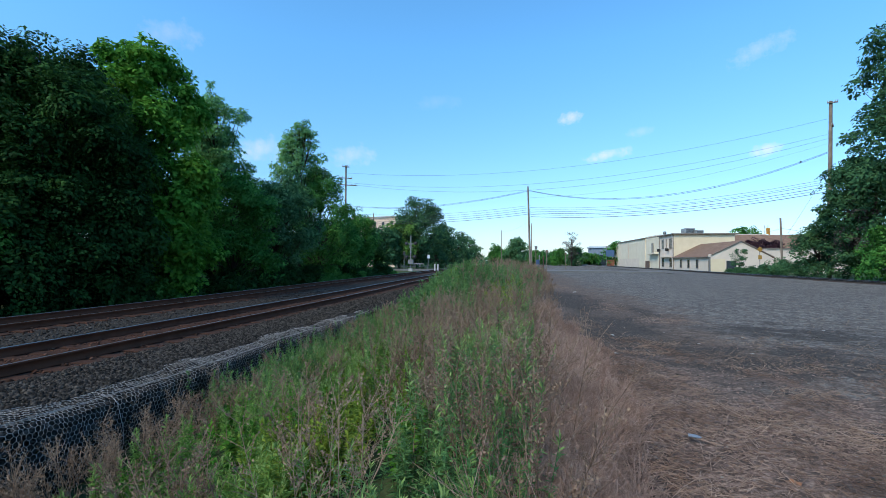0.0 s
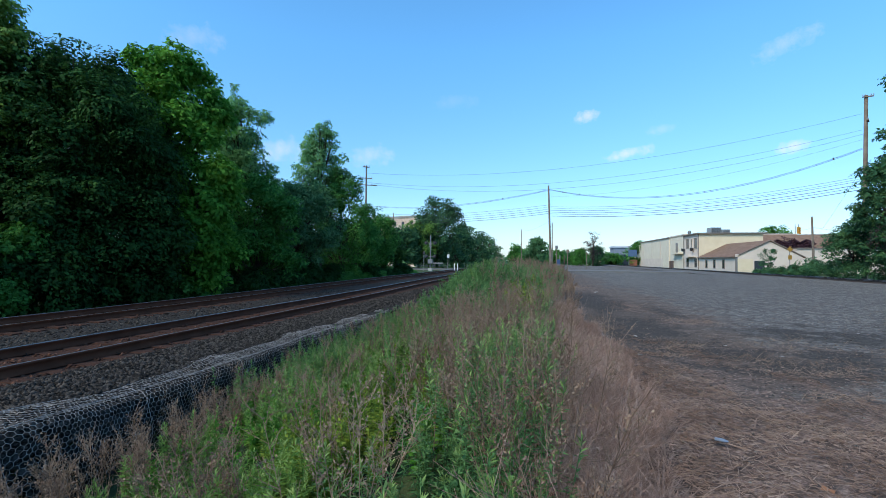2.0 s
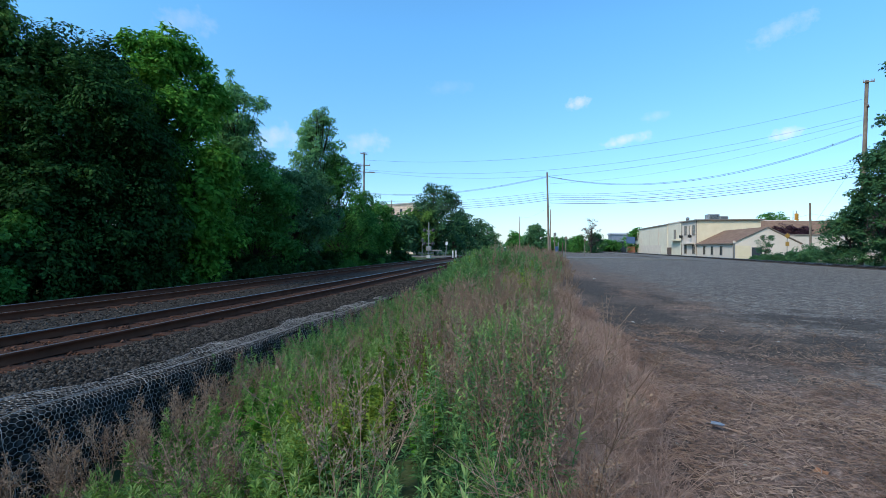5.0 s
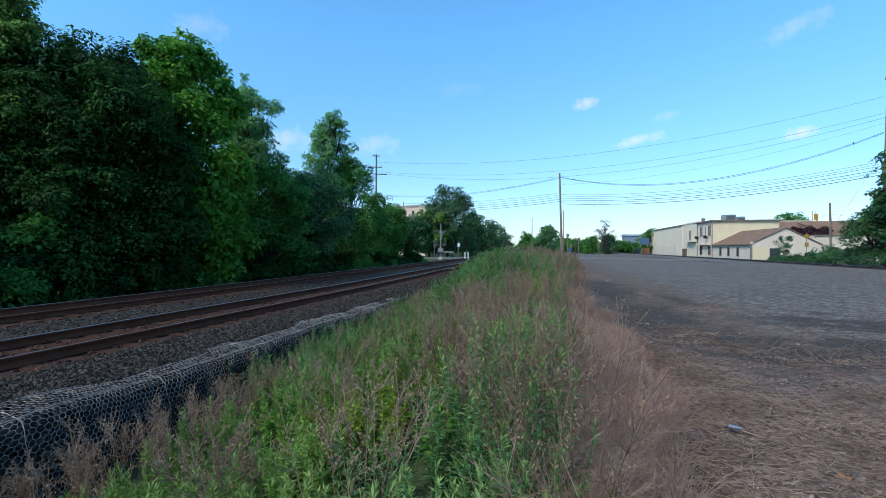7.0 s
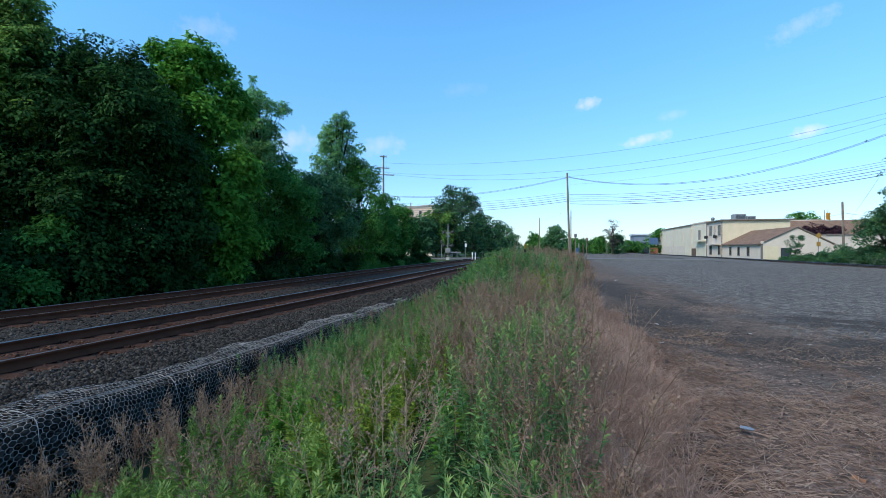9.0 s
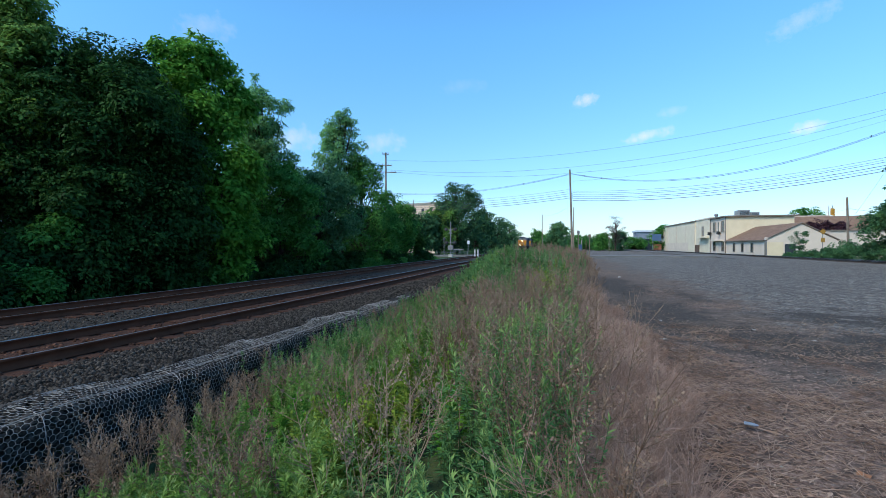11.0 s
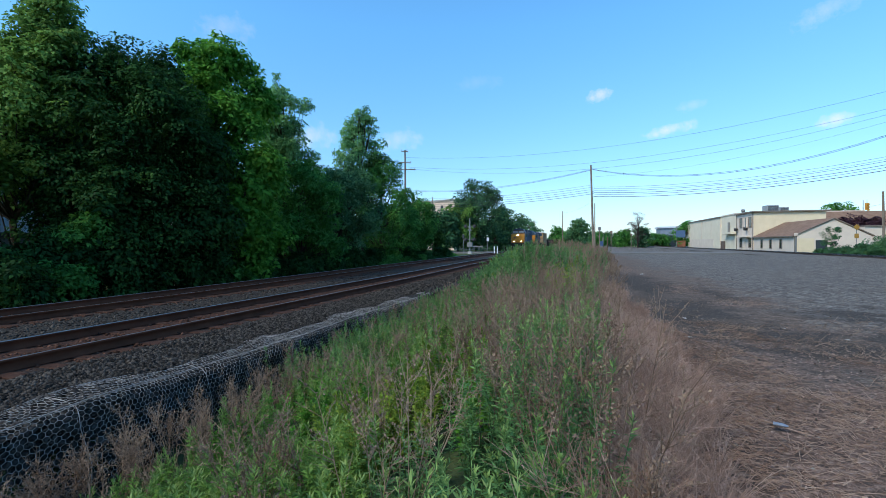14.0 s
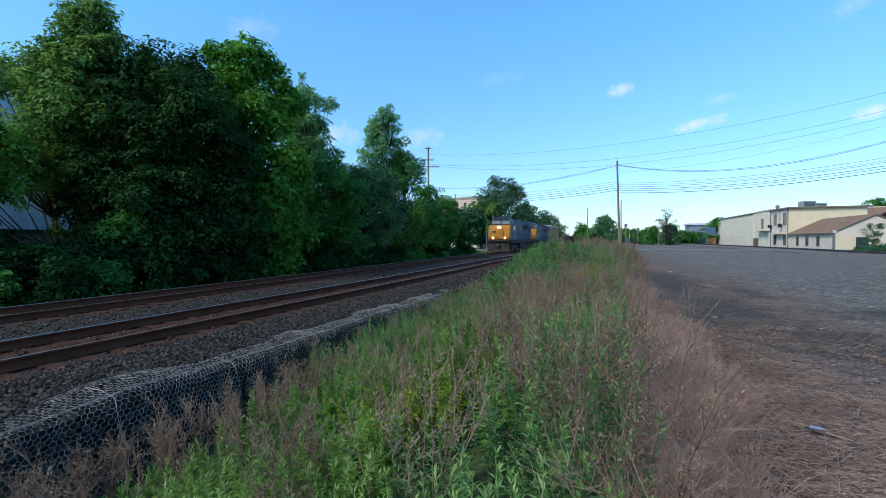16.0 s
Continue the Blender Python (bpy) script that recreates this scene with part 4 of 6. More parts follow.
def weeds():
    rng = np.random.default_rng(31)
    # green near: bright in the ditch, blue-green towards the lot
    a, b = weed_spots(5400, -5.3, 0.3, 1.3, 11, rng, 1.15, 6, 0.1)
    ok = (a < right_edge(b)) & ((a > -4.3 + 0.25 * rng.random(len(a)) - 0.12 * np.maximum(b - 6, 0))) & (clump_mask(a, b, 1.1, 2.0) > -0.22)
    lime = ((a + 1.9) / 0.95) ** 2 + ((b - 4.8) / 1.4) ** 2 < 1 + 0.8 * clump_mask(a, b, 1.3, 5.0)
    blue = a > -1.5 + 1.6 * clump_mask(a, b, 0.6, 9.0)
    tall = 0.66 + 0.42 * clump_mask(a, b, 0.7, 7.0)
    h = tall * rng.uniform(0.55, 1.35, len(a)) * np.where((b < 4.2) & (a < -0.9), 0.78, 1.0)
    lime &= rng.random(len(a)) < 0.8
    k = ok & ~lime & ~blue
    stuff("green_weeds", leafy_plants(a[k], b[k], h[k], 72, 0.085, rng, slim=0.18), M_WEED, "knee-high green weeds with narrow leaves in the ditch", "weeds")
    k = ok & ~lime & blue
    stuff("blue_green_weeds", leafy_plants(a[k], b[k], h[k] * 1.2, 66, 0.08, rng, slim=0.19), M_WEEDB, "taller blue-green weeds towards the lot", "weeds")
    k = ok & lime & (rng.random(len(a)) < 0.8)
    stuff("lime_weeds", leafy_plants(a[k], b[k], h[k] * 1.25, 80, 0.065, rng, slim=0.4), M_LIME, "yellow-green bushy weeds among taller green ones", "weeds")
    # green at the foot of the gabion
    a, b = weed_spots(640, -5.25, -3.9, 6.5, 15, rng, 1.0, 5, 0.12)
    stuff("green_weeds", leafy_plants(a, b, rng.uniform(0.6, 1.1, len(a)), 60, 0.09, rng, slim=0.22), M_STRIP, "green weeds growing up the gabion netting", "weeds", False)
    # green along the strip
    a, b = weed_spots(5200, -3.9, 3.2, 9.5, 62, rng, 1.5, 5, 0.16)
    ok = (a < right_edge(b) - 0.6 * rng.random(len(a))) & (clump_mask(a, b, 0.5, 12.0) > -0.25) & ((a > -2.9) | (b < 11.0))
    blue = clump_mask(a, b, 0.35, 15.0) > -0.2
    lime = (clump_mask(a, b, 0.6, 18.0) > 0.38) | ((a + 0.5) ** 2 / 0.4 + (b - 12) ** 2 / 2.0 < 1)
    h = rng.uniform(0.5, 1.15, len(a)) * (1 + 0.4 * clump_mask(a, b, 0.5, 19.0))
    for k, m, name, text in ((ok & blue & ~lime, M_WEEDB, "blue_green_weeds", "tall blue-green weeds on the strip beside the lot"), (ok & ~blue & ~lime, M_STRIP, "green_weeds", "tall green weeds on the strip beside the lot"), (ok & lime, M_LIME, "lime_weeds", "yellow-green weeds on the strip beside the lot")):
        stuff(name, leafy_plants(a[k], b[k], h[k], 36, 0.12, rng, slim=0.26), m, text, "weeds", False)
    # a dense tall stand on the side of the tracks
    a, b = weed_spots(1300, -3.7, -1.7, 11.0, 19, rng, 1.0)
    k = ((a + 2.5) / 0.75) ** 2 + 0.5 * clump_mask(a, b, 0.7, 23.0) < 0.9
    stuff("blue_green_weeds", leafy_plants(a[k], b[k], rng.uniform(0.85, 1.35, k.sum()), 46, 0.12, rng, slim=0.3), M_STRIP, "dense tall blue-green weeds beside the tracks", "weeds", False)
    # broad vines
    a, b = weed_spots(420, -4.9, -1.0, 3.6, 12, rng)
    ok = clump_mask(a, b, 0.7, 33.0) > 0.02
    a, b = a[ok], b[ok]
    stuff("broadleaf_weeds", leafy_plants(a, b, rng.uniform(0.4, 0.75, len(a)), 55, 0.09, rng, 0.6, 0.6), M_BRIGHT, "low broad-leaved green vines by the gabion", "weeds")
    # dry stalks among the green
    a, b = weed_spots(700, -5.0, 0.6, 2.0, 14, rng, 1.0, 4, 0.12)
    ok = (a < right_edge(b) + 0.2) & (clump_mask(a, b, 0.9, 41.0) > 0.04) & (((a + 1.9) / 0.8) ** 2 + ((b - 4.4) / 1.2) ** 2 > 1)
    a, b = a[ok], b[ok]
    stuff("dry_stalks", dry_plants(a, b, rng.uniform(0.55, 1.1, len(a)), 16, rng, 0.5, 8, 1.15), M_DRY, "dead brown weed stalks with seed heads", "dry weeds")
    a, b = weed_spots(110, -5.4, -4.1, 1.9, 7.5, rng, 1.0, 5, 0.14)
    stuff("dry_stalks", dry_plants(a, b, rng.uniform(0.45, 0.95, len(a)), 24, rng, 0.65, 5, 1.35), M_DRY, "dead brown weeds against the gabion netting", "dry weeds")
    a, b = weed_spots(420, -5.3, -3.2, 8.0, 18, rng, 1.0, 4, 0.16)
    stuff("dry_stalks", dry_plants(a, b, rng.uniform(0.5, 0.95, len(a)), 12, rng, 0.5, 5, 1.5), M_DRY, "low dead brown stalks beside the gabion", "dry weeds")
    a, b = weed_spots(2500, -5.3, 4.2, 9, 62, rng, 1.4, 4, 0.2)
    e = right_edge(b)
    ok = (a < e + 0.5) & (clump_mask(a, b, 0.45, 44.0) + 0.25 * (a > e - 1.0) > 0.0) & ~((np.abs(a + 2.7) < 0.75) & (b > 10) & (b < 19)) & ~(((a + 0.5) ** 2 / 0.6 + (b - 11.5) ** 2 / 3.5) < 1)
    a, b, e = a[ok], b[ok], e[ok]
    h = rng.uniform(0.7, 1.35, len(a)) * np.where((a > e - 0.2) | (a < -3.2), 0.55, 1.0)
    stuff("dry_stalks", dry_plants(a, b, h, 10, rng, 0.4, 6, 2.0), M_DRY, "dead brown stalks standing along the weed strip", "dry weeds")
    a, b = weed_spots(360, -2.2, 0.2, 2.6, 12, rng, 1.0, 3, 0.1)
    stuff("dry_stalks", dry_plants(a, b, rng.uniform(0.75, 1.2, len(a)), 16, rng, 0.5, 8, 1.1), M_DRY, "tall brown seed stalks among blue-green weeds", "dry weeds")
    # dry bushy edge towards the lot
    a, b = weed_spots(4800, 0.0, 3.2, 1.5, 14, rng, 1.2, 4, 0.1)
    e = right_edge(b)
    ok = (a > e - 0.15) & (a < e + 0.4 + 0.6 * clump_mask(a, b, 0.8, 51.0) + 0.14 * np.minimum(b, 9) - 0.35 * np.maximum(b - 9, 0))
    a, b = a[ok], b[ok]
    h = np.maximum(0.12, 0.6 - 0.32 * (a - right_edge(b))) * rng.uniform(0.4, 1.1, len(a))
    stuff("dry_brush", dry_plants(a, b, h, 26, rng, 1.2, 0, 0.78, (0.16, 0.42), 0.42), M_BRUSH, "tangled dry pinkish-brown brush at the lot's edge", "dry weeds")
    # straw lying on the lot
    n = 64000
    a = 0.2 + 7.6 * rng.random(n) ** 1.1
    b = 1.6 + 10.0 * rng.random(n) ** 1.3
    ok = (0.19 * a + 0.22 * b) < 1.8 + 1.3 * clump_mask(a, b, 0.9, 61.0) + 0.8 * clump_mask(a, b, 3.0, 67.0) + 0.7 * rng.random(n)
    x, y = a * CH + b * SH, b * CH - a * SH
    ok &= (x - 2.42) ** 2 + (y - 4.35) ** 2 > 0.02
    a, b = a[ok], b[ok]
    p = np.stack([a, b, ground_z(a, b) + rng.uniform(0.0, 0.035, len(a))], 1)
    ang = rng.random(len(a)) * 6.283
    d = np.stack([np.cos(ang), np.sin(ang), rng.uniform(-0.1, 0.5, len(a))], 1)
    stuff("straw_litter", strips(p, p + d * (0.03 + 0.14 * rng.random(len(a)) ** 2)[:, None], 0.0032, 0.0016), M_STRAW, "matted dry grass and straw on the dirt", "dry grass")
    a, b = [], []
    for ca, cb, sa, sb, n in ((3.3, 18.3, 0.35, 1.1, 700), (4.1, 14.6, 0.5, 0.5, 600), (2.3, 31.0, 0.5, 1.8, 500), (1.5, 12.9, 0.35, 0.8, 900), (3.6, 9.0, 0.5, 0.3, 600), (2.6, 10.4, 0.45, 0.35, 600), (5.4, 8.6, 0.8, 0.3, 600), (4.9, 11.0, 0.6, 0.4, 400), (7.2, 10.2, 0.9, 0.4, 500), (6.4, 7.2, 0.8, 0.5, 700), (8.6, 14.0, 1.6, 1.2, 500), (12.0, 18.0, 3.0, 2.5, 900)):
        n //= 2
        a.append(ca + 1.3 * sa * rng.normal(size=n))
        b.append(cb + 1.3 * sb * rng.normal(size=n))
    a, b = np.concatenate(a), np.concatenate(b)
    p = np.stack([a, b, ground_z(a, b) + rng.uniform(0.0, 0.05, len(a))], 1)
    ang = rng.random(len(a)) * 6.283
    d = np.stack([np.cos(ang), np.sin(ang), rng.uniform(-0.1, 0.9, len(a))], 1)
    stuff("straw_tufts", strips(p, p + d * (0.03 + 0.12 * rng.random(len(a)) ** 2)[:, None], 0.0032, 0.0016), M_DRY, "thin tufts of dry grass on the dark dirt", "dry grass")
    n = 30000
    a, b = 0.6 + 24 * rng.random(n), 3.0 + 30 * rng.random(n) ** 1.2
    stuff("lot_gravel", stones(a, b, ground_z(a, b) + 0.006, 0.006 + 0.03 * rng.random(n) ** 4, rng), M_PEBBLE, "scattered small stones on the lot", "gravel")
    # fallen dead leaves
    n = 3500
    a, b = 0.5 + 6 * rng.random(n), 1.8 + 9 * rng.random(n) ** 1.3
    stuff("dead_leaves", blades(np.stack([a, b, ground_z(a, b) + 0.03], 1), unit(n, rng) * [1, 1, 0.3], unit(n, rng) * 0.4 + [0, 0, 1], 0.015 + 0.06 * rng.random(n) ** 3, 0.012 + 0.04 * rng.random(n) ** 3), M_STRAW, "curled dead leaves on the dirt", "dead leaves")


weeds()


# ---- poles and wires ----
def pole(az, d, top, r, label, arms=(), z0=-0.6, lean=(0, 0)):
    """arms: rows of height below the top, half width, turn in degrees."""
    x, y = polar(az, d)
    p = thing("utility_pole", pose(x, y, z0, lean[0], lean[1]), label, "utility pole", "utility poles")
    h = top - z0
    part("post", rod(bmesh.new(), (0, 0, 0), (0, 0, h), r, r * 0.66, 12), M_POLE, p)
    for down, half, turn in arms:
        bm = boxes((-half, half, -0.06, 0.06, -0.06, 0.06), bevel=0.01)
        arm = part("crossarm", bm, M_POLE, p)
        arm.matrix_local = pose(0, -r, h - down, 0, 0, turn)
        for s in (-0.92, -0.5, 0.5, 0.92):
            bm = bmesh.new()
            rod(bm, (0, 0, 0), (0, 0, 0.1), 0.02, 0.02, 6)
            rod(bm, (0, 0, 0.08), (0, 0, 0.2), 0.05, 0.03, 8)
            ins = part("insulator", bm, M_PORCELAIN, arm)
            ins.matrix_local = pose(s * half, 0, 0.06)
    return p


def tip(az, d, z):
    x, y = polar(az, d)
    return np.array([x, y, z])


LEFT, MID, RIGHT = (-12.1, 68), (10.85, 66), (40.2, 63.5)
pole(*LEFT, 15.4, 0.17, "tall wooden pole with two crossarms behind the trees", ((0.25, 0.5, 20), (1.9, 0.9, 20), (2.9, 1.6, 20)))
pole(*MID, 12.2, 0.17, "plain wooden utility pole at the end of the weed strip", (), lean=(0, -1.7))
pole(*RIGHT, 18.9, 0.24, "tall wooden pole among the trees across the lot", ((0.2, 0.45, -30), (2.7, 0.35, 40)), lean=(0, 1.3))
pole(36.63, 70, 7.1, 0.15, "short dark wooden pole before the cream building", lean=(0, -1.5))
pole(7.27, 105, 8.6, 0.11, "thin wooden pole beyond the weed strip")
pole(10.98, 80, 8.1, 0.11, "slim second pole behind the wooden one")
pole(-8.7, 105, 12.2, 0.14, "wooden pole beside the tan building")
pole(35.2, 140, 10.9, 0.1, "thin mast with a wire for the traffic light")


def wire(p, q, sag, r=0.012, label="black overhead wire slung between poles", spacers=()):
    k = np.linspace(0, 1, 33)[:, None]
    c = p * (1 - k) + q * k - np.array([0, 0, 1]) * sag * 4 * k * (1 - k)
    w = tagged(part("overhead_wire", mesh_of(*tube(c, r)), M_CABLE), label, "wire", "overhead wires")
    for k in spacers:
        x, y, z = p * (1 - k) + q * k - np.array([0, 0, 1]) * sag * 4 * k * (1 - k)
        part("spacer", boxes((x - 0.025, x + 0.025, y - 0.025, y + 0.025, z - 0.12, z + 0.12), (x - 0.07, x + 0.07, y - 0.03, y + 0.03, z - 0.03, z + 0.03)), M_CABLE, w)


R3 = lambda z: tip(*RIGHT, 1.6 + (z - 1.6) * 1.115)
L3 = lambda z: tip(*LEFT, z)
M3 = lambda z: tip(*MID, z)
wire(L3(14.3), R3(15.4), 2.4)
wire(L3(12.9), R3(13.9), 2.6)
wire(L3(12.6) + [0.8, 0, 0], R3(13.6) + [0.5, 0, 0], 3.0)
for z0, z1, sag, r in ((11.6, 12.2, 2.7, 0.02), (11.55, 12.1, 2.75, 0.02), (9.2, 9.6, 1.0, 0.016), (8.7, 9.2, 1.0, 0.02), (8.45, 8.9, 1.05, 0.025), (8.2, 8.65, 1.0, 0.02), (9.0, 9.4, 1.1, 0.014), (7.9, 8.4, 1.0, 0.03), (10.6, 13.0, 1.2, 0.008)):
    wire(M3(z0), R3(z1), sag, r, spacers=(0.05, 0.12, 0.93) if z0 == 11.6 else ())
FARL = tip(-14.0, 95, 12.5)
for z0, z1, sag, r in ((11.7, 13.0, 1.6, 0.02), (11.6, 12.9, 1.65, 0.02), (9.5, 11.3, 1.0, 0.014), (9.2, 10.8, 1.0, 0.016), (8.9, 10.4, 1.0, 0.02), (8.6, 10.0, 1.0, 0.025), (8.3, 9.6, 1.0, 0.025)):
    wire(M3(z0), np.array([*FARL[:2], z1]), sag, r, spacers=(0.18, 0.45, 0.7, 0.8) if z0 == 11.7 else ())
wire(tip(7.27, 105, 8.4), M3(7.4), 0.6, 0.008)
wire(R3(10.5), tip(36.63, 70, 4.2), 0.2, 0.01)
for z in (5.2, 4.4):
    wire(tip(36.63, 70, z + 0.6), tip(44, 70, z - 0.8), 0.2, 0.012)
    wire(tip(36.63, 70, z + 0.6), tip(34.5, 140, z + 4.6), 0.4, 0.012)


# ---- the cream building across the lot ----
M_CREAM = surface("cream_stucco", (0.62, 0.5, 0.33), (0.72, 0.6, 0.41), 0.5, 0.85, 0.0, 0.15, (0.5, 0.45, 0.36), 20.0)
M_WHITE = surface("white_painted_wall", (0.56, 0.455, 0.365), (0.67, 0.555, 0.45), 0.5, 0.8, 0.0, 0.15, (0.55, 0.53, 0.5), 20.0)
M_PANEL = surface("off_white_panel", (0.6, 0.52, 0.385), (0.7, 0.615, 0.47), 0.4, 0.7, 0.0, 0.1, (0.55, 0.52, 0.45), 16.0)
M_SHINGLE = surface("brown_shingle", (0.16, 0.095, 0.065), (0.27, 0.17, 0.12), 1.2, 0.9, 0.0, 0.5, (0.12, 0.08, 0.06), 14.0)
M_TRIM = surface("dark_roof_edge", (0.15, 0.125, 0.105), (0.23, 0.2, 0.17), 2.0, 0.7)
M_TAN = surface("tan_masonry", (0.5, 0.38, 0.3), (0.66, 0.52, 0.42), 1.5, 0.85, 0.0, 0.2)
M_GREYW = surface("grey_corrugated_wall", (0.46, 0.5, 0.56), (0.6, 0.64, 0.7), 0.8, 0.6, 0.2, 0.2)
M_SLATE = surface("blue_grey_cladding", (0.16, 0.19, 0.24), (0.24, 0.28, 0.34), 1.0, 0.6)
M_GLASS, _n, _l, _b = material("dark_window_glass", 0.12)
_b.inputs["Base Color"].default_value = (0.03, 0.04, 0.05, 1)
M_BROWNDOOR = plain("brown_door", (0.12, 0.07, 0.045), 0.6)
M_UNIT = plain("roof_unit_grey", (0.3, 0.31, 0.31), 0.5, 0.3)
M_BLACK = plain("black_metal", (0.02, 0.02, 0.022), 0.5)
M_SIGNAL = plain("signal_yellow", (0.5, 0.24, 0.025), 0.5)
M_ORANGE_SIGN = plain("yellow_sign", (0.36, 0.19, 0.025), 0.5)
M_BLUE_SIGN = plain("blue_sign_board", (0.05, 0.1, 0.2), 0.5)
M_BRICK = surface("red_brick", (0.2, 0.08, 0.05), (0.3, 0.13, 0.08), 2.0, 0.85)
# asphalt lightened in its base colour, for its sheen at a grazing view
M_PAVED = surface("asphalt_with_pale_sheen", (0.12, 0.116, 0.112), (0.19, 0.184, 0.177), 0.5, 0.85, 0.0, 0.3, fine=40.0)
M_CONCRETE = surface("concrete", (0.3, 0.29, 0.27), (0.42, 0.4, 0.38), 1.5, 0.85)

# local frame: x to the right along the end wall, y away along the long wall
B_FRAME = pose(52.1, 103.0, -0.45, 0, 0, -9.37)


def window(parent, x, y, z, w, h, side, frame_mat, panes=1):
    """A framed window on a wall that faces -x ('w') or -y ('s'); it stands proud of the wall and has depth."""
    g = part("window", boxes((-w / 2, w / 2, -0.02, 0.05, 0, h)), M_GLASS, parent)
    g.matrix_local = pose(x, y, z, 0, 0, -90 if side == "w" else 0)
    t = 0.09
    bm = boxes((-w / 2 - t, -w / 2, -0.09, 0.05, -t, h + t), (w / 2, w / 2 + t, -0.09, 0.05, -t, h + t), (-w / 2, w / 2, -0.09, 0.05, h, h + t), (-w / 2, w / 2, -0.13, 0.05, -t, 0))
    if panes > 1:
        box(bm, -0.03, 0.03, -0.06, 0.04, 0, h)
        box(bm, -w / 2, w / 2, -0.055, 0.04, h / 2 - 0.03, h / 2 + 0.03)
    part("window_frame", bm, frame_mat, g)
    return g


def cream_building():
    t = thing("commercial_building", B_FRAME, "two-storey cream commercial building with flat roofs across the lot", "building")
    part("wall", boxes((0, 12.6, 0, 10.7, 0, 8.2)), M_CREAM, t, "cream stucco block")
    part("wall", boxes((-0.06, 0, 0.05, 10.7, 0, 8.2)), M_WHITE, t, "white painted front")
    part("wall", boxes((0.15, 24, 10.7, 23.5, 0, 8.5)), M_PANEL, t, "plain off-white bay")
    long = part("wall", boxes((0.0, 30, 23.5, 69, 0, 8.35)), M_PANEL, t, "long pale panelled warehouse wall")
    for y in (23.6, 32.5, 43.0, 55.0, 68.9):
        part("panel_joint", boxes((-0.05, 0.0, y - 0.04, y + 0.04, 0, 8.3)), M_TAN, long)
    part("plinth", boxes((-0.05, 0.0, 30, 69, 0, 2.9)), M_WHITE, long, "whiter lower wall")
    part("roof", boxes((-0.5, 13.4, -0.5, 11.0, 8.2, 8.46), bevel=0.03), M_TRIM, t, "flat roof with a dark overhanging edge")
    part("roof", boxes((-0.25, 30.3, 23.4, 69.3, 8.35, 8.62)), M_TRIM, t)
    part("roof", boxes((0.0, 24.2, 10.8, 23.4, 8.5, 8.8)), M_WHITE, t)
    for x0, x1, h in ((3.0, 5.2, 1.2), (5.3, 7.0, 0.75)):
        u = part("rooftop_unit", boxes((x0, x1, 2.0, 4.6, 8.55, 8.55 + h), bevel=0.05), M_UNIT, t, "grey air-handling unit")
        part("louvre", boxes(*[(x0 + 0.2, x1 - 0.2, 1.96, 2.0, 8.65 + k * 0.16, 8.72 + k * 0.16) for k in range(int((h - 0.2) / 0.16))]), M_BLACK, u)
    bm = bmesh.new()
    rod(bm, (0.9, 9.6, 8.5), (0.9, 9.6, 9.1), 0.3, 0.3, 10)
    bmesh.ops.create_uvsphere(bm, u_segments=10, v_segments=6, radius=0.42, matrix=Matrix.Translation((0.9, 9.6, 9.15)))
    part("vent_cowl", bm, M_STEEL, t, "round metal roof vent")
    for y in (1.9, 7.6):
        window(t, -0.07, y, 5.2, 1.5, 2.1, "w", M_TRIM, 2)
        window(t, -0.07, y, 0.9, 1.4, 1.9, "w", M_TRIM, 2)
    window(t, -0.07, 4.6, 4.9, 0.8, 2.4, "w", M_WHITE)
    for y in (3.4, 9.7):
        bm = bmesh.new()
        rod(bm, (-0.06, y, 4.75), (-0.55, y, 4.9), 0.05, 0.05, 6)
        rod(bm, (-0.5, y, 5.15), (-0.62, y, 4.5), 0.42, 0.3, 10)
        part("wall_lamp", bm, M_BLACK, t, "black bracket lamp")
    for y in (0.1, 10.4):
        bm = bmesh.new()
        rod(bm, (-0.14, y, 0.2), (-0.14, y, 8.2), 0.09, 0.09, 8)
        part("downpipe", bm, M_TRIM, t)
    part("canopy", boxes((-0.9, -0.02, 1.6, 8.4, 3.05, 3.25), bevel=0.02), M_WHITE, t, "thin white entrance canopy")
    part("canopy", boxes((-0.9, 0.14, 12.0, 18.8, 3.9, 4.3), bevel=0.03), M_PANEL, t, "pale door canopy")
    part("duct", boxes((-0.3, 0.14, 16.2, 16.6, 4.3, 6.8)), M_STEEL, t)
    part("door", boxes((-0.04, 0.14, 20.0, 23.4, 0, 2.25)), M_BROWNDOOR, t, "brown loading door")
    part("door", boxes((-0.14, -0.06, 5.2, 6.3, 0, 2.2)), M_WHITE, t)
    # low gabled annex towards the lot
    an = thing("gabled_annex", B_FRAME, "low white annex with a brown shingled gable roof", "building")
    part("wall", prism([(0, 0), (10.6, 0), (10.6, 3.0), (5.5, 5.75), (0, 3.0)], -19, -0.02), M_WHITE, an)
    for sx, xs in ((0, (-0.3, 5.5)), (1, (5.5, 10.95))):
        x0, x1 = xs
        z0, z1 = (2.86, 5.8) if sx == 0 else (5.8, 2.86)
        part("roof", prism([(x0, z0), (x1, z1), (x1, z1 + 0.2), (x0, z0 + 0.2)], -19.15, -0.06), M_SHINGLE, an, "brown shingles")
    part("fascia", prism([(-0.33, 2.92), (5.5, 5.88), (5.5, 6.02), (-0.33, 3.06)], -19.2, -19.15), M_TRIM, an)
    part("fascia", prism([(5.5, 5.88), (10.98, 2.92), (10.98, 3.06), (5.5, 6.02)], -19.2, -19.15), M_TRIM, an)
    part("gutter", boxes((-0.42, -0.3, -19.15, -0.1, 2.88, 3.0)), M_TRIM, an)
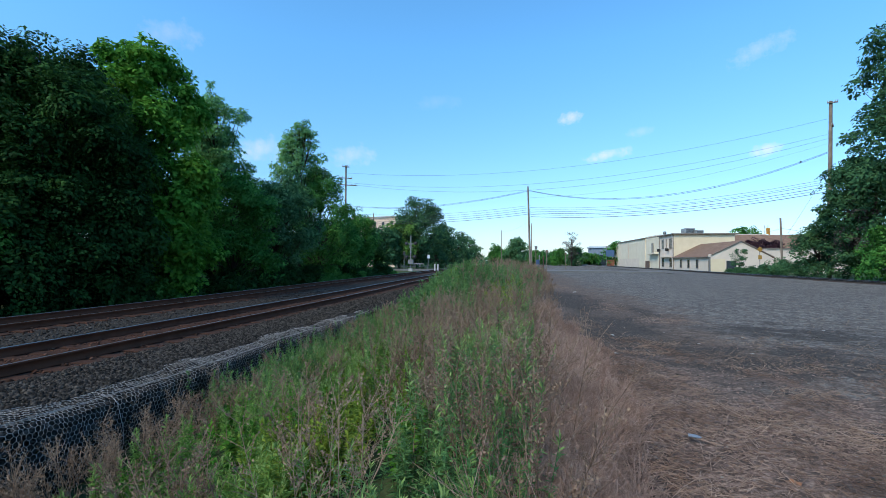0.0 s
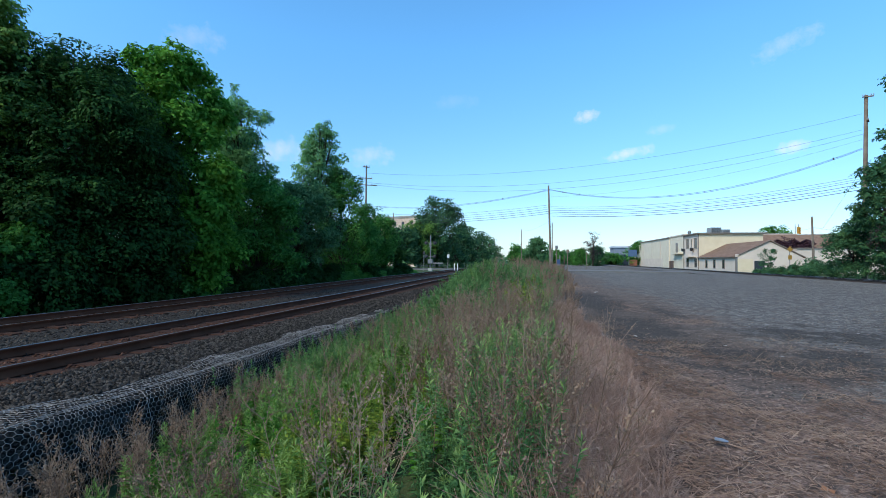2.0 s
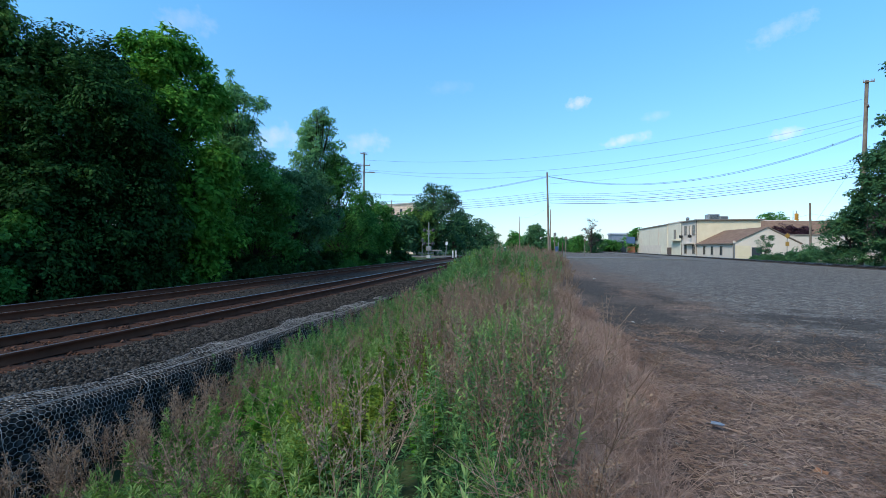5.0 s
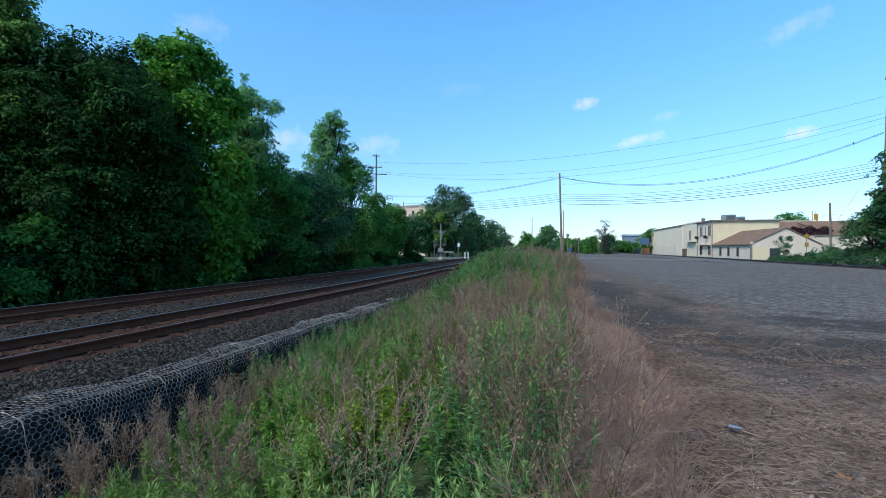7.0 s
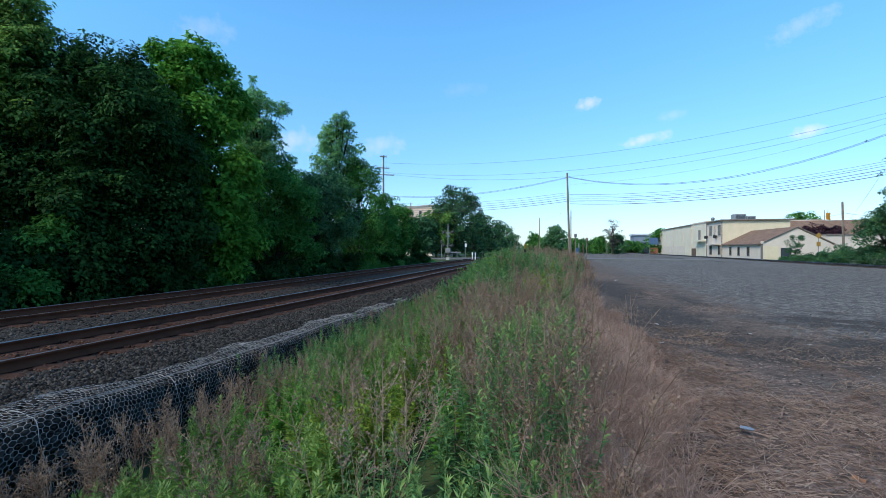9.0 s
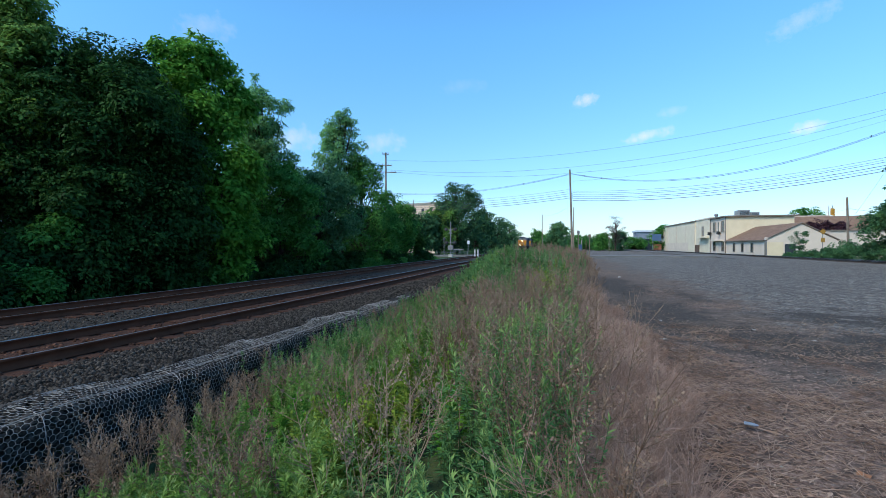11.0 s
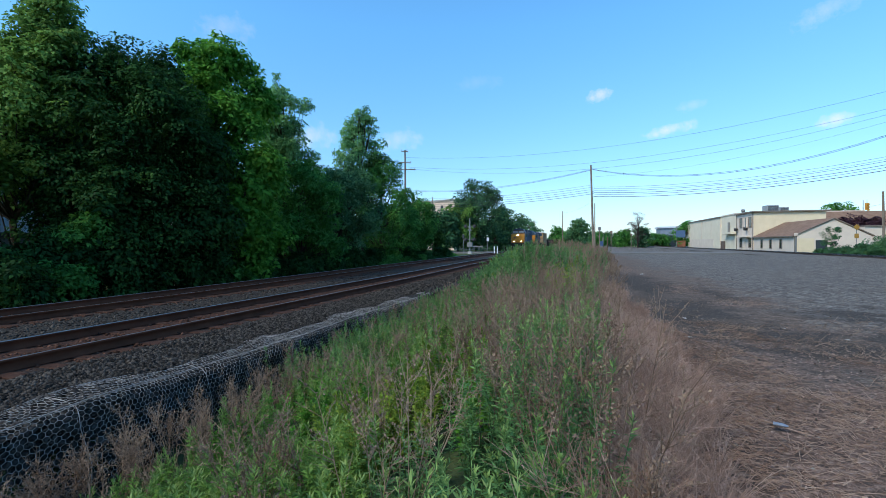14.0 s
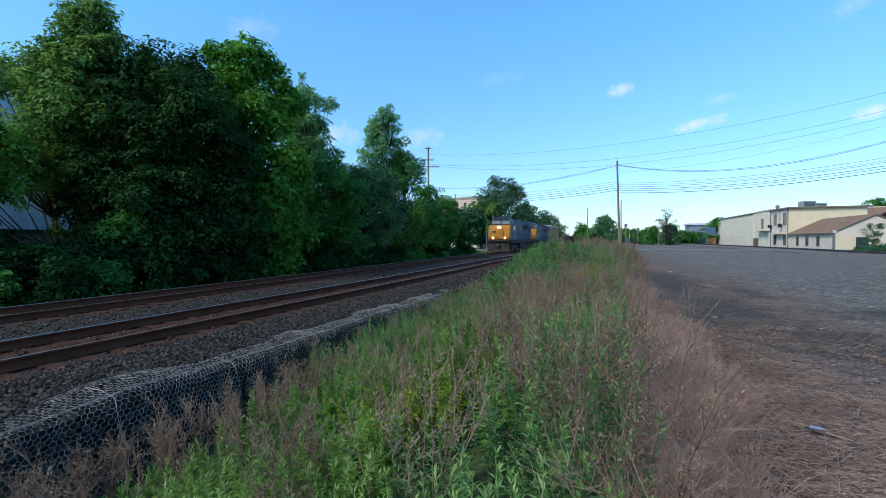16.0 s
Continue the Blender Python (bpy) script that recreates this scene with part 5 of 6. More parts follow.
    for y in (-4.6, -9.0, -13.6):
        window(an, -0.02, y, 0.85, 0.95, 1.6, "w", M_TRIM)
    part("corner_board", boxes((-0.03, 0.12, -19.05, -18.9, 0, 2.9)), M_TRIM, an)
    part("door", boxes((3.0, 4.6, -19.08, -19.0, 0, 2.3)), M_GLASS, an, "dark glazed doorway")
    part("panel", boxes((0.3, 2.8, -19.04, -19.0, 0, 2.6)), M_CREAM, an, "cream lower panel")
    lo = thing("flat_roofed_wing", B_FRAME, "low white flat-roofed wing behind the short pole", "building")
    part("wall", boxes((10.65, 24, -17, -2, 0, 4.5)), M_WHITE, lo)
    part("roof", boxes((10.6, 24.2, -17.2, -1.9, 4.5, 4.72)), M_TRIM, lo)
    br = thing("brown_roofed_hall", B_FRAME, "broad hall with a sloping brown shingle roof", "building")
    part("wall", boxes((12.8, 36, 2, 20, 0, 4.6)), M_TAN, br)
    part("roof", prism([(12.7, 4.6), (12.7, 8.4), (36.4, 8.4), (36.4, 4.6)], 7, 20.5), M_SHINGLE, br)
    slope = prism([(1.2, 4.7), (7.0, 8.2), (7.0, 8.4), (1.2, 4.9)], 12.7, 36.4)
    s = part("roof", slope, M_SHINGLE, br, "brown shingle slope")
    s.matrix_local = Matrix(((0, 1, 0, 0), (1, 0, 0, 0), (0, 0, 1, 0), (0, 0, 0, 1)))
    # shop with a blue sign far behind
    sh = thing("blue_grey_shop", pose(*polar(19.6, 215), -0.5, 0, 0, -12), "low blue-grey shop with dark front beyond the lot", "building")
    part("wall", boxes((-6, 12, 0, 14, 0, 8.0)), M_SLATE, sh)
    part("roof", boxes((-6.6, 12.6, -0.6, 14.5, 8.0, 8.7)), M_GREYW, sh)
    part("shopfront", boxes((-3, 9, -0.1, 0, 0.4, 5.0)), M_GLASS, sh)
    part("garage_door", boxes((-5.8, -3.4, -0.1, 0, 0, 4.5)), M_WHITE, sh)
    ps = thing("pole_sign", pose(*polar(19.7, 172), -0.5, 0, 0, -15), "blue sign board on a post beside a brick base", "sign")
    part("post", boxes((-0.15, 0.15, -0.1, 0.1, 0, 7.5)), M_STEEL, ps)
    part("board", boxes((-0.2, 2.6, -0.15, 0.15, 3.6, 6.0), bevel=0.04), M_BLUE_SIGN, ps)
    part("base", boxes((0.2, 2.6, -0.4, 0.4, 0, 2.6)), M_BRICK, ps)
    # low white house far off
    hs = thing("small_house", pose(*polar(16.9, 230), -0.5, 0, 0, 8), "small pale house far beyond the lot", "building")
    part("wall", boxes((-5, 5, 0, 7, 0, 3.2)), M_CREAM, hs)
    part("roof", prism([(-5.6, 3.1), (0, 5.2), (5.6, 3.1)], -0.5, 7.5), M_TRIM, hs)


cream_building()


def traffic_light():
    t = thing("traffic_light", pose(*polar(35.46, 120), 7.4) @ Matrix.Scale(0.66, 4), "yellow traffic light hanging from a span wire", "traffic light")
    part("housing", boxes((-0.4, 0.4, -0.3, 0.3, 0.3, 2.4), bevel=0.06), M_SIGNAL, t)
    part("hanger", boxes((-0.05, 0.05, -0.05, 0.05, 2.4, 3.3)), M_BLACK, t)
    for k in range(3):
        bm = bmesh.new()
        rod(bm, (0, -0.3, 0.4 + k * 0.78), (0, -0.7, 0.36 + k * 0.78), 0.28, 0.3, 12)
        part("visor", bm, M_SIGNAL, t)
    s = thing("warning_sign", pose(*polar(34.75, 95), -0.4), "yellow diamond warning sign on a post", "sign")
    part("post", boxes((-0.04, 0.04, -0.03, 0.03, 0, 4.6)), M_STEEL, s)
    b = part("board", boxes((-0.34, 0.34, -0.02, 0.02, -0.34, 0.34), bevel=0.01), M_ORANGE_SIGN, s)
    b.matrix_local = pose(0, -0.06, 4.2, 0, 45, 0)
    part("plate", boxes((-0.3, 0.3, -0.08, -0.04, 2.5, 3.2)), M_ORANGE_SIGN, s)
    lp = thing("lamp_post", pose(*polar(30.3, 75), -0.4), "small grey lamp post before the annex", "lamp post")
    part("post", boxes((-0.06, 0.06, -0.06, 0.06, 0, 2.7)), M_STEEL, lp)
    part("lantern", boxes((-0.16, 0.16, -0.16, 0.16, 2.7, 3.1), bevel=0.05), M_WHITE, lp)


traffic_light()


# ---- crossing with its signal ----
M_SIGWHITE = plain("white_board", (0.75, 0.75, 0.74), 0.6)


def crossing():
    rd = part("road", boxes((-60, 26, 84.5, 92, -0.5, -0.16)), M_PAVED)
    rd.matrix_world = TRACK_FRAME
    tagged(rd, "grey asphalt road crossing the tracks", "road", kind="structure")
    x, y = polar(-4.03, 82)
    s = thing("crossing_signal", pose(x, y, -0.4, 0, 0, -8), "grey railway crossing signal mast with lamps and raised arm gear", "crossing signal")
    bm = bmesh.new()
    rod(bm, (0, 0, 0), (0, 0, 6.4), 0.11, 0.1, 10)
    part("mast", bm, M_STEEL, s)
    part("base", boxes((-0.35, 0.35, -0.35, 0.35, 0, 0.5), bevel=0.04), M_CONCRETE, s)
    for z, w in ((2.6, 0.75), (5.0, 0.8)):
        for sx in (-1, 1):
            bm = bmesh.new()
            rod(bm, (sx * w, -0.12, z), (sx * w, -0.02, z), 0.32, 0.32, 14)
            rod(bm, (sx * w, -0.4, z + 0.05), (sx * w, -0.12, z), 0.15, 0.17, 12)
            part("lamp", bm, M_BLACK, s)
        part("lamp_bar", boxes((-w, w, -0.04, 0.04, z - 0.04, z + 0.04)), M_STEEL, s)
    for ang in (52, -52):
        c = part("crossbuck", boxes((-0.5, 0.5, -0.03, 0.0, -0.07, 0.07)), M_STEEL, s, "grey back of a crossbuck board")
        c.matrix_local = pose(0, -0.12 - 0.02 * (ang > 0), 4.6, 0, ang, 0)
    part("gate_motor", boxes((-0.45, 0.45, -0.3, 0.3, 1.3, 2.1), bevel=0.05), M_STEEL, s)
    part("counterweight", boxes((0.5, 2.3, -0.1, 0.1, 1.25, 1.5)), M_STEEL, s)
    part("side_mast", rod(bmesh.new(), (-1.2, 0, 0), (-1.2, 0, 3.6), 0.07, 0.06, 8), M_STEEL, s)
    part("side_lamp", boxes((-1.4, -1.0, -0.15, 0.15, 2.9, 3.5), bevel=0.04), M_BLACK, s)
    q = thing("trackside_sign", pose(*polar(-1.92, 84), -0.4, 0, 4, 0), "small white sign on a leaning post by the crossing", "sign")
    part("post", boxes((-0.06, 0.06, -0.04, 0.04, 0, 3.0)), M_STEEL, q)
    part("board", boxes((-0.22, 0.22, -0.08, -0.04, 2.35, 3.0)), M_SIGWHITE, q)
    for az in (-1.0, -0.62):
        m = thing("marker_post", pose(*polar(az, 72), -0.5), "white marker post beside the near track", "post", "marker posts")
        part("post", boxes((-0.08, 0.08, -0.05, 0.05, 0, 1.55), bevel=0.02), M_SIGWHITE, m)
    # posts and signs where the lot meets the road
    for k, (az, d, h, w, mat) in enumerate([(11.5, 72, 4.4, 0.05, M_POLE), (11.9, 74, 3.0, 0.05, M_CONCRETE), (12.4, 78, 3.0, 0.06, M_BROWNDOOR), (12.8, 80, 4.0, 0.05, M_POLE), (15.0, 120, 4.2, 0.06, M_POLE)]):
        m = thing("roadside_post", pose(*polar(az, d), -0.5), "slim post where the lot meets the road", "post", "roadside posts")
        part("post", boxes((-w, w, -0.06, 0.06, 0, h), bevel=0.02), mat, m)
        if k in (0, 3, 4):
            part("board", boxes((-0.2, 0.2, -0.1, -0.06, h - 0.5, h)), M_POLE if k else M_STEEL, m)
    n = thing("notice_board", pose(*polar(11.7, 73), -0.5), "small blue and white notice board on legs", "sign")
    part("board", boxes((-0.3, 0.3, -0.06, 0.0, 1.2, 2.3), bevel=0.02), M_BLUE_SIGN, n)
    part("panel", boxes((-0.2, 0.2, -0.09, -0.06, 1.3, 1.6)), M_STEEL, n)
    part("leg", boxes((-0.28, -0.2, -0.05, 0, 0, 1.2)), M_STEEL, n)
    part("leg", boxes((0.2, 0.28, -0.05, 0, 0, 1.2)), M_STEEL, n)


crossing()


# ---- buildings behind the trees ----
M_BASE = surface("stained_concrete", (0.09, 0.08, 0.07), (0.2, 0.175, 0.155), 1.2, 0.9)


def shed():
    t = thing("corrugated_shed", TRACK_FRAME @ pose(-31, 0, -0.6), "tall grey corrugated shed behind the trees", "building")
    part("wall", boxes((-14, 0, -14, 26, 2.7, 11.5)), M_GREYW, t)
    part("base", boxes((-14, 0.05, -14, 26, 0, 2.7)), M_BASE, t, "dark concrete base")
    part("band", boxes((0.05, 0.14, -14, 26.1, 2.65, 2.9)), M_BLACK, t)
    part("roof", boxes((-14.3, 0.4, -14.3, 26.3, 11.5, 11.9)), M_TRIM, t)
    for k in range(76):
        y = -13.8 + k * 0.52
        part("rib", boxes((0.0, 0.05, y, y + 0.1, 2.9, 11.5)), M_GREYW, t)
    b = thing("tan_block", pose(*polar(-8.0, 130), -1.6, 0, 0, -32), "tan brick apartment block with pale bands behind the trees", "building")
    part("wall", boxes((-12, 6, 0, 12, 0, 15.0)), M_TAN, b)
    for z in (5.2, 8.6, 12.0, 14.8):
        part("band", boxes((-12.1, 6.1, -0.12, 0.0, z, z + 0.45)), M_WHITE, b)
    for z in (6.2, 9.6, 12.8):
        for x in range(-11, 6, 3):
            window(b, x + 0.5, -0.02, z, 1.0, 1.0, "s", M_TAN)
    part("roof", boxes((-12.3, 6.3, -0.3, 12.3, 15.0, 15.4)), M_CONCRETE, b)


shed()


# ---- litter on the lot ----
M_PLASTIC = plain("pale_blue_plastic", (0.16, 0.2, 0.26), 0.4)
M_LEAFBROWN = plain("orange_brown_leaf", (0.22, 0.1, 0.05), 0.8)


def litter():
    bm = bmesh.new()
    rod(bm, (-0.1, 0, 0), (0.02, 0, 0), 0.03, 0.032, 12)
    rod(bm, (0.02, 0, 0), (0.08, 0, 0), 0.032, 0.012, 12)
    bmesh.ops.scale(bm, vec=(0.62, 0.8, 0.45), verts=bm.verts)
    b = part("plastic_bottle", bm, M_PLASTIC)
    b.matrix_world = pose(2.45, 4.45, -0.055, 0, 3, -25)
    tagged(b, "crushed pale blue plastic bottle on dry grass", "bottle")
    bm = bmesh.new()
    bmesh.ops.create_grid(bm, x_segments=6, y_segments=6, size=0.07)
    for v in bm.verts:
        v.co.x *= 1 - 0.6 * abs(v.co.y) / 0.07
        v.co.z = 0.03 * math.sin(v.co.x * 40) + 0.25 * abs(v.co.y)
    bmesh.ops.solidify(bm, geom=bm.faces[:], thickness=0.002)
    l = part("dead_leaf", bm, M_LEAFBROWN)
    l.matrix_world = pose(2.75, 3.6, -0.1, 5, 0, 30) @ Matrix.Scale(0.6, 4)
    tagged(l, "single curled orange-brown leaf on the dirt", "leaf")
    k = part("rubber_strip", boxes((-0.16, 0.16, -0.03, 0.03, 0, 0.025), bevel=0.008), M_BLACK)
    k.matrix_world = pose(4.42, 4.65, -0.11, 0, 0, -20) @ Matrix.Scale(0.6, 4)
    tagged(k, "black rubber strip lying on the dirt", "debris")

    rng = random.Random(9)
    for a, b, w in ((2.08, 11.19, 0.13), (1.72, 8.96, 0.15), (3.68, 10.44, 0.08), (4.96, 11.45, 0.07), (2.86, 25.81, 0.3), (4.28, 9.5, 0.1), (7.5, 13.0, 0.12), (5.6, 7.9, 0.07)):
        bm = bmesh.new()
        bmesh.ops.create_grid(bm, x_segments=5, y_segments=4, size=0.5)
        for v in bm.verts:
            v.co.x *= 1 + rng.uniform(-0.2, 0.2)
            v.co.y *= 0.55 + rng.uniform(-0.12, 0.12)
            v.co.z = 0.16 + rng.uniform(-0.14, 0.14)
        bmesh.ops.solidify(bm, geom=bm.faces[:], thickness=0.02)
        bmesh.ops.scale(bm, vec=(w * 0.75,) * 3, verts=bm.verts)
        o = part("paper_scrap", bm, M_CONCRETE)
        o.matrix_world = TRACK_FRAME @ pose(a, b, float(ground_z(a, b)) + 0.02, 0, 0, rng.uniform(0, 360))
        tagged(o, "small crumpled white paper scrap on the dirt", "litter", "paper scraps")
    for a, b, n, turn in ((3.72, 8.89, 0.5, 35), (1.9, 8.19, 0.7, 100), (2.6, 10.0, 0.45, 10), (1.65, 4.83, 0.5, 150), (2.3, 5.6, 0.6, 60), (1.3, 6.4, 0.8, 75)):
        bm = bmesh.new()
        p = Vector((-n / 2, 0, 0.0))
        for k in range(4):
            q = p + Vector((n / 4, rng.uniform(-0.05, 0.05), rng.uniform(-0.005, 0.035)))
            rod(bm, p, q, 0.007 - k * 0.0012, 0.006 - k * 0.0012, 6)
            if k:
                rod(bm, p, p + Vector((n / 5, rng.choice((-1, 1)) * n / 6, 0.03)), 0.003, 0.0015, 5)
            p = q
        o = part("fallen_twig", bm, M_STRAW)
        o.matrix_world = TRACK_FRAME @ pose(a, b, float(ground_z(a, b)) + 0.025, 0, 0, turn)
        tagged(o, "dry forked twig lying on the dirt", "twig", "fallen twigs")


litter()


# ---- the train ----
M_LOCO_BLUE = surface("loco_dark_blue", (0.012, 0.032, 0.07), (0.022, 0.05, 0.1), 1.0, 0.5, 0.0, 0.1, (0.03, 0.04, 0.06))
M_LOCO_GREY = surface("loco_grey_blue", (0.045, 0.085, 0.14), (0.075, 0.13, 0.2), 1.0, 0.5, 0.0, 0.1, (0.1, 0.11, 0.12))
M_LOCO_GOLD = surface("loco_gold", (0.33, 0.125, 0.009), (0.44, 0.18, 0.013), 1.0, 0.45, 0.0, 0.1, (0.35, 0.2, 0.06))
M_UNDER = surface("undercarriage", (0.03, 0.027, 0.025), (0.08, 0.07, 0.06), 1.5, 0.8, 0.2, 0.3)
M_LAMP = plain("headlight", (1.0, 0.86, 0.55), 0.3, 0.0, 11.0)
M_BOXCAR = surface("boxcar_tan", (0.36, 0.23, 0.11), (0.48, 0.32, 0.17), 1.0, 0.7)
M_BOXROOF = surface("boxcar_roof", (0.55, 0.55, 0.53), (0.7, 0.7, 0.68), 1.0, 0.6)
M_GOND = surface("gondola_brown", (0.07, 0.05, 0.042), (0.13, 0.095, 0.08), 1.0, 0.8)
# pale base colour stands in for the sky reflected in the glass
M_SCREEN = plain("sky_lit_windscreen", (0.2, 0.23, 0.27), 0.12)
M_WHEEL = surface("wheel_steel", (0.06, 0.05, 0.045), (0.14, 0.12, 0.11), 3.0, 0.6, 0.6)


def bogie(parent, y, axles, spread):
    bm = boxes((-1.2, -1.02, y - spread - 0.5, y + spread + 0.5, 0.42, 0.82), (1.02, 1.2, y - spread - 0.5, y + spread + 0.5, 0.42, 0.82), (-1.02, 1.02, y - 0.3, y + 0.3, 0.5, 0.8), bevel=0.03)
    b = part("bogie", bm, M_UNDER, parent)
    for k in range(axles):
        yy = y + (k - (axles - 1) / 2) * spread * 2 / max(1, axles - 1)
        for s in (-1, 1):
            bm = bmesh.new()
            rod(bm, (s * 0.69, yy, 0.5), (s * 0.82, yy, 0.5), 0.5, 0.5, 20)
            rod(bm, (s * 0.82, yy, 0.5), (s * 1.0, yy, 0.5), 0.14, 0.12, 10)
            part("wheel", bm, M_WHEEL, b)


def locomotive(label, lit):
    """Front at y = 0, towards -y; rail tops at z = 0; 22 m long."""
    t = thing("locomotive", Matrix(), label, "locomotive", "train")
    part("underframe", boxes((-1.5, 1.5, 0.35, 22.0, 1.2, 1.62), bevel=0.03), M_UNDER, t)
    part("fuel_tank", prism([(-1.35, 0.45), (-1.0, 0.3), (1.0, 0.3), (1.35, 0.45), (1.35, 1.2), (-1.35, 1.2)], 8.2, 13.8), M_UNDER, t)
    bogie(t, 4.4, 3, 1.9)
    bogie(t, 17.6, 3, 1.9)
    # nose: a wide sloping front
    bm = prism([(0.15, 1.62), (0.0, 1.9), (0.1, 2.75), (0.3, 3.45), (1.5, 3.66), (1.5, 1.62)], -1.45, 1.45)
    for v in bm.verts:
        pinch = 0.66 if v.co.z > 3.2 else 1.0
        v.co.x *= pinch if abs(v.co.x) == 1.45 else 1.0
        v.co.y *= pinch if abs(v.co.y) == 1.45 else 1.0
    bmesh.ops.transform(bm, matrix=Matrix(((0, 1, 0, 0), (1, 0, 0, 0), (0, 0, 1, 0), (0, 0, 0, 1))), verts=bm.verts)
    bmesh.ops.recalc_face_normals(bm, faces=bm.faces)
    bmesh.ops.bevel(bm, geom=bm.edges[:], offset=0.07, segments=2, affect="EDGES")
    nose = part("nose", bm, M_LOCO_GOLD, t, "gold-painted short nose")
    part("nose_door", boxes((-0.05, 0.6, 0.0, 0.06, 1.75, 3.1), bevel=0.02), M_LOCO_GOLD, nose)
    part("number_panel", boxes((-0.85, -0.45, 0.02, 0.1, 2.6, 2.8)), M_LOCO_BLUE, nose)
    cab = part("cab", prism([(-1.5, 1.62), (-1.5, 3.65), (-1.08, 4.45), (1.08, 4.45), (1.5, 3.65), (1.5, 1.62)], 1.45, 4.1), M_LOCO_GREY, t, "grey-blue cab")
    part("brow", prism([(-1.46, 3.5), (-1.46, 3.66), (-1.05, 4.42), (1.05, 4.42), (1.46, 3.66), (1.46, 3.5)], 1.36, 1.46), M_BLACK, cab)
    for x0, x1 in ((-1.2, -0.08), (0.08, 1.2)):
        part("windscreen", boxes((x0, x1, 1.31, 1.37, 3.74, 4.2)), M_SCREEN, cab)
    part("cab_roof", prism([(-1.1, 4.43), (-0.8, 4.68), (0.8, 4.68), (1.1, 4.43)], 1.32, 4.1), M_LOCO_BLUE, cab)
    for s in (-1, 1):
        part("side_window", boxes((s * 1.5 - 0.02, s * 1.5 + 0.02, 1.9, 3.5, 2.9, 3.55)), M_GLASS, cab)
        part("mirror", boxes((s * 1.62 - 0.06, s * 1.62 + 0.06, 1.8, 1.86, 3.4, 3.8)), M_BLACK, cab)
    hood = part("hood", boxes((-0.95, 0.95, 4.1, 20.6, 1.62, 4.2), bevel=0.12), M_LOCO_BLUE, t, "long dark blue engine hood")
    for k in range(11):
        for s in (-1, 1):
            part("hood_door", boxes((s * 0.965 - 0.02, s * 0.965 + 0.02, 5.0 + k * 1.3, 6.15 + k * 1.3, 1.9, 3.3)), M_LOCO_BLUE, hood)
    part("hood_stripe", boxes((-1.0, 1.0, 9.6, 10.6, 2.5, 3.5)), M_LOCO_GOLD, hood, "gold panel on the hood")
    part("inverter_cabin", boxes((-1.48, 1.48, 4.1, 7.6, 1.62, 4.3), bevel=0.08), M_LOCO_BLUE, hood)
    part("radiator_wing", prism([(-1.5, 3.6), (-1.5, 4.4), (-0.9, 4.7), (0.9, 4.7), (1.5, 4.4), (1.5, 3.6)], 15.6, 20.4), M_LOCO_BLUE, hood, "flared radiator wings")
    part("exhaust", boxes((-0.5, 0.5, 10.6, 11.8, 4.2, 4.62), bevel=0.05), M_BLACK, hood)
    part("dynamic_brake", boxes((-1.2, 1.2, 7.7, 9.6, 3.7, 4.55), bevel=0.06), M_LOCO_BLUE, hood)
    # front: anticlimber, plough, lamps, handrails
    part("anticlimber", boxes((-1.45, 1.45, -0.25, 0.4, 1.42, 1.62), bevel=0.03), M_UNDER, t)
    part("pilot", boxes((-1.42, 1.42, 0.0, 0.3, 0.55, 1.42), bevel=0.02), M_UNDER, t)
    part("plough", prism([(-1.5, 0.1), (1.5, 0.1), (1.35, 0.75), (-1.35, 0.75)], -0.32, -0.04), M_UNDER, t, "steel snow plough")
    part("coupler", boxes((-0.18, 0.18, -0.65, 0.0, 0.72, 1.05), bevel=0.05), M_WHEEL, t)
    glow = M_LAMP if lit else M_STEEL
    for x, y, z, r in ((-0.1, 1.28, 3.42, 0.11), (0.1, 1.28, 3.42, 0.11), (-0.8, -0.05, 1.9, 0.1), (0.8, -0.05, 1.9, 0.1)):
        bm = bmesh.new()
        if z > 3:
            rod(bm, (x, 0.3, z - 0.12), (x, 0.12, z - 0.12), r, r, 14)
        else:
            rod(bm, (x, 0.05, z), (x, -0.08, z), r, r, 14)
        part("headlight", bm, glow, t, "glowing round headlight" if lit else "unlit headlight")
    for x in (-1.38, -0.5, 0.5, 1.38):
        part("front_rail", rod(bmesh.new(), (x, -0.2, 1.6), (x, -0.2, 2.55), 0.025, 0.025, 6), M_STEEL, t)
    for x in (-0.6, 0.6):
        part("air_hose", rod(bmesh.new(), (x, -0.1, 1.3), (x * 0.8, -0.2, 0.75), 0.04, 0.04, 6), M_BLACK, t)
    part("roof_horn", boxes((-0.3, 0.3, 2.2, 2.5, 4.66, 4.86), bevel=0.03), M_BLACK, t)
    for s in (-1, 1):
        for k in range(9):
            part("louvre", boxes((s * 0.985 - 0.03, s * 0.985 + 0.03, 11.6 + k * 0.42, 11.78 + k * 0.42, 3.4, 4.0)), M_BLACK, hood)
        bm = bmesh.new()
        for k in range(6):
            rod(bm, (s * 1.46, 8.0 + k * 2.4, 1.62), (s * 1.46, 8.0 + k * 2.4, 2.7), 0.022, 0.022, 6)
        rod(bm, (s * 1.46, 8.0, 2.7), (s * 1.46, 20.0, 2.7), 0.022, 0.022, 6)
        part("handrail", bm, M_STEEL, t)
        bm = bmesh.new()
        for k in range(4):
            box(bm, s * 1.5 - 0.25, s * 1.5 + 0.02, 0.4, 0.9, 0.4 + k * 0.3, 0.44 + k * 0.3)
        part("step", bm, M_UNDER, t)
    return t


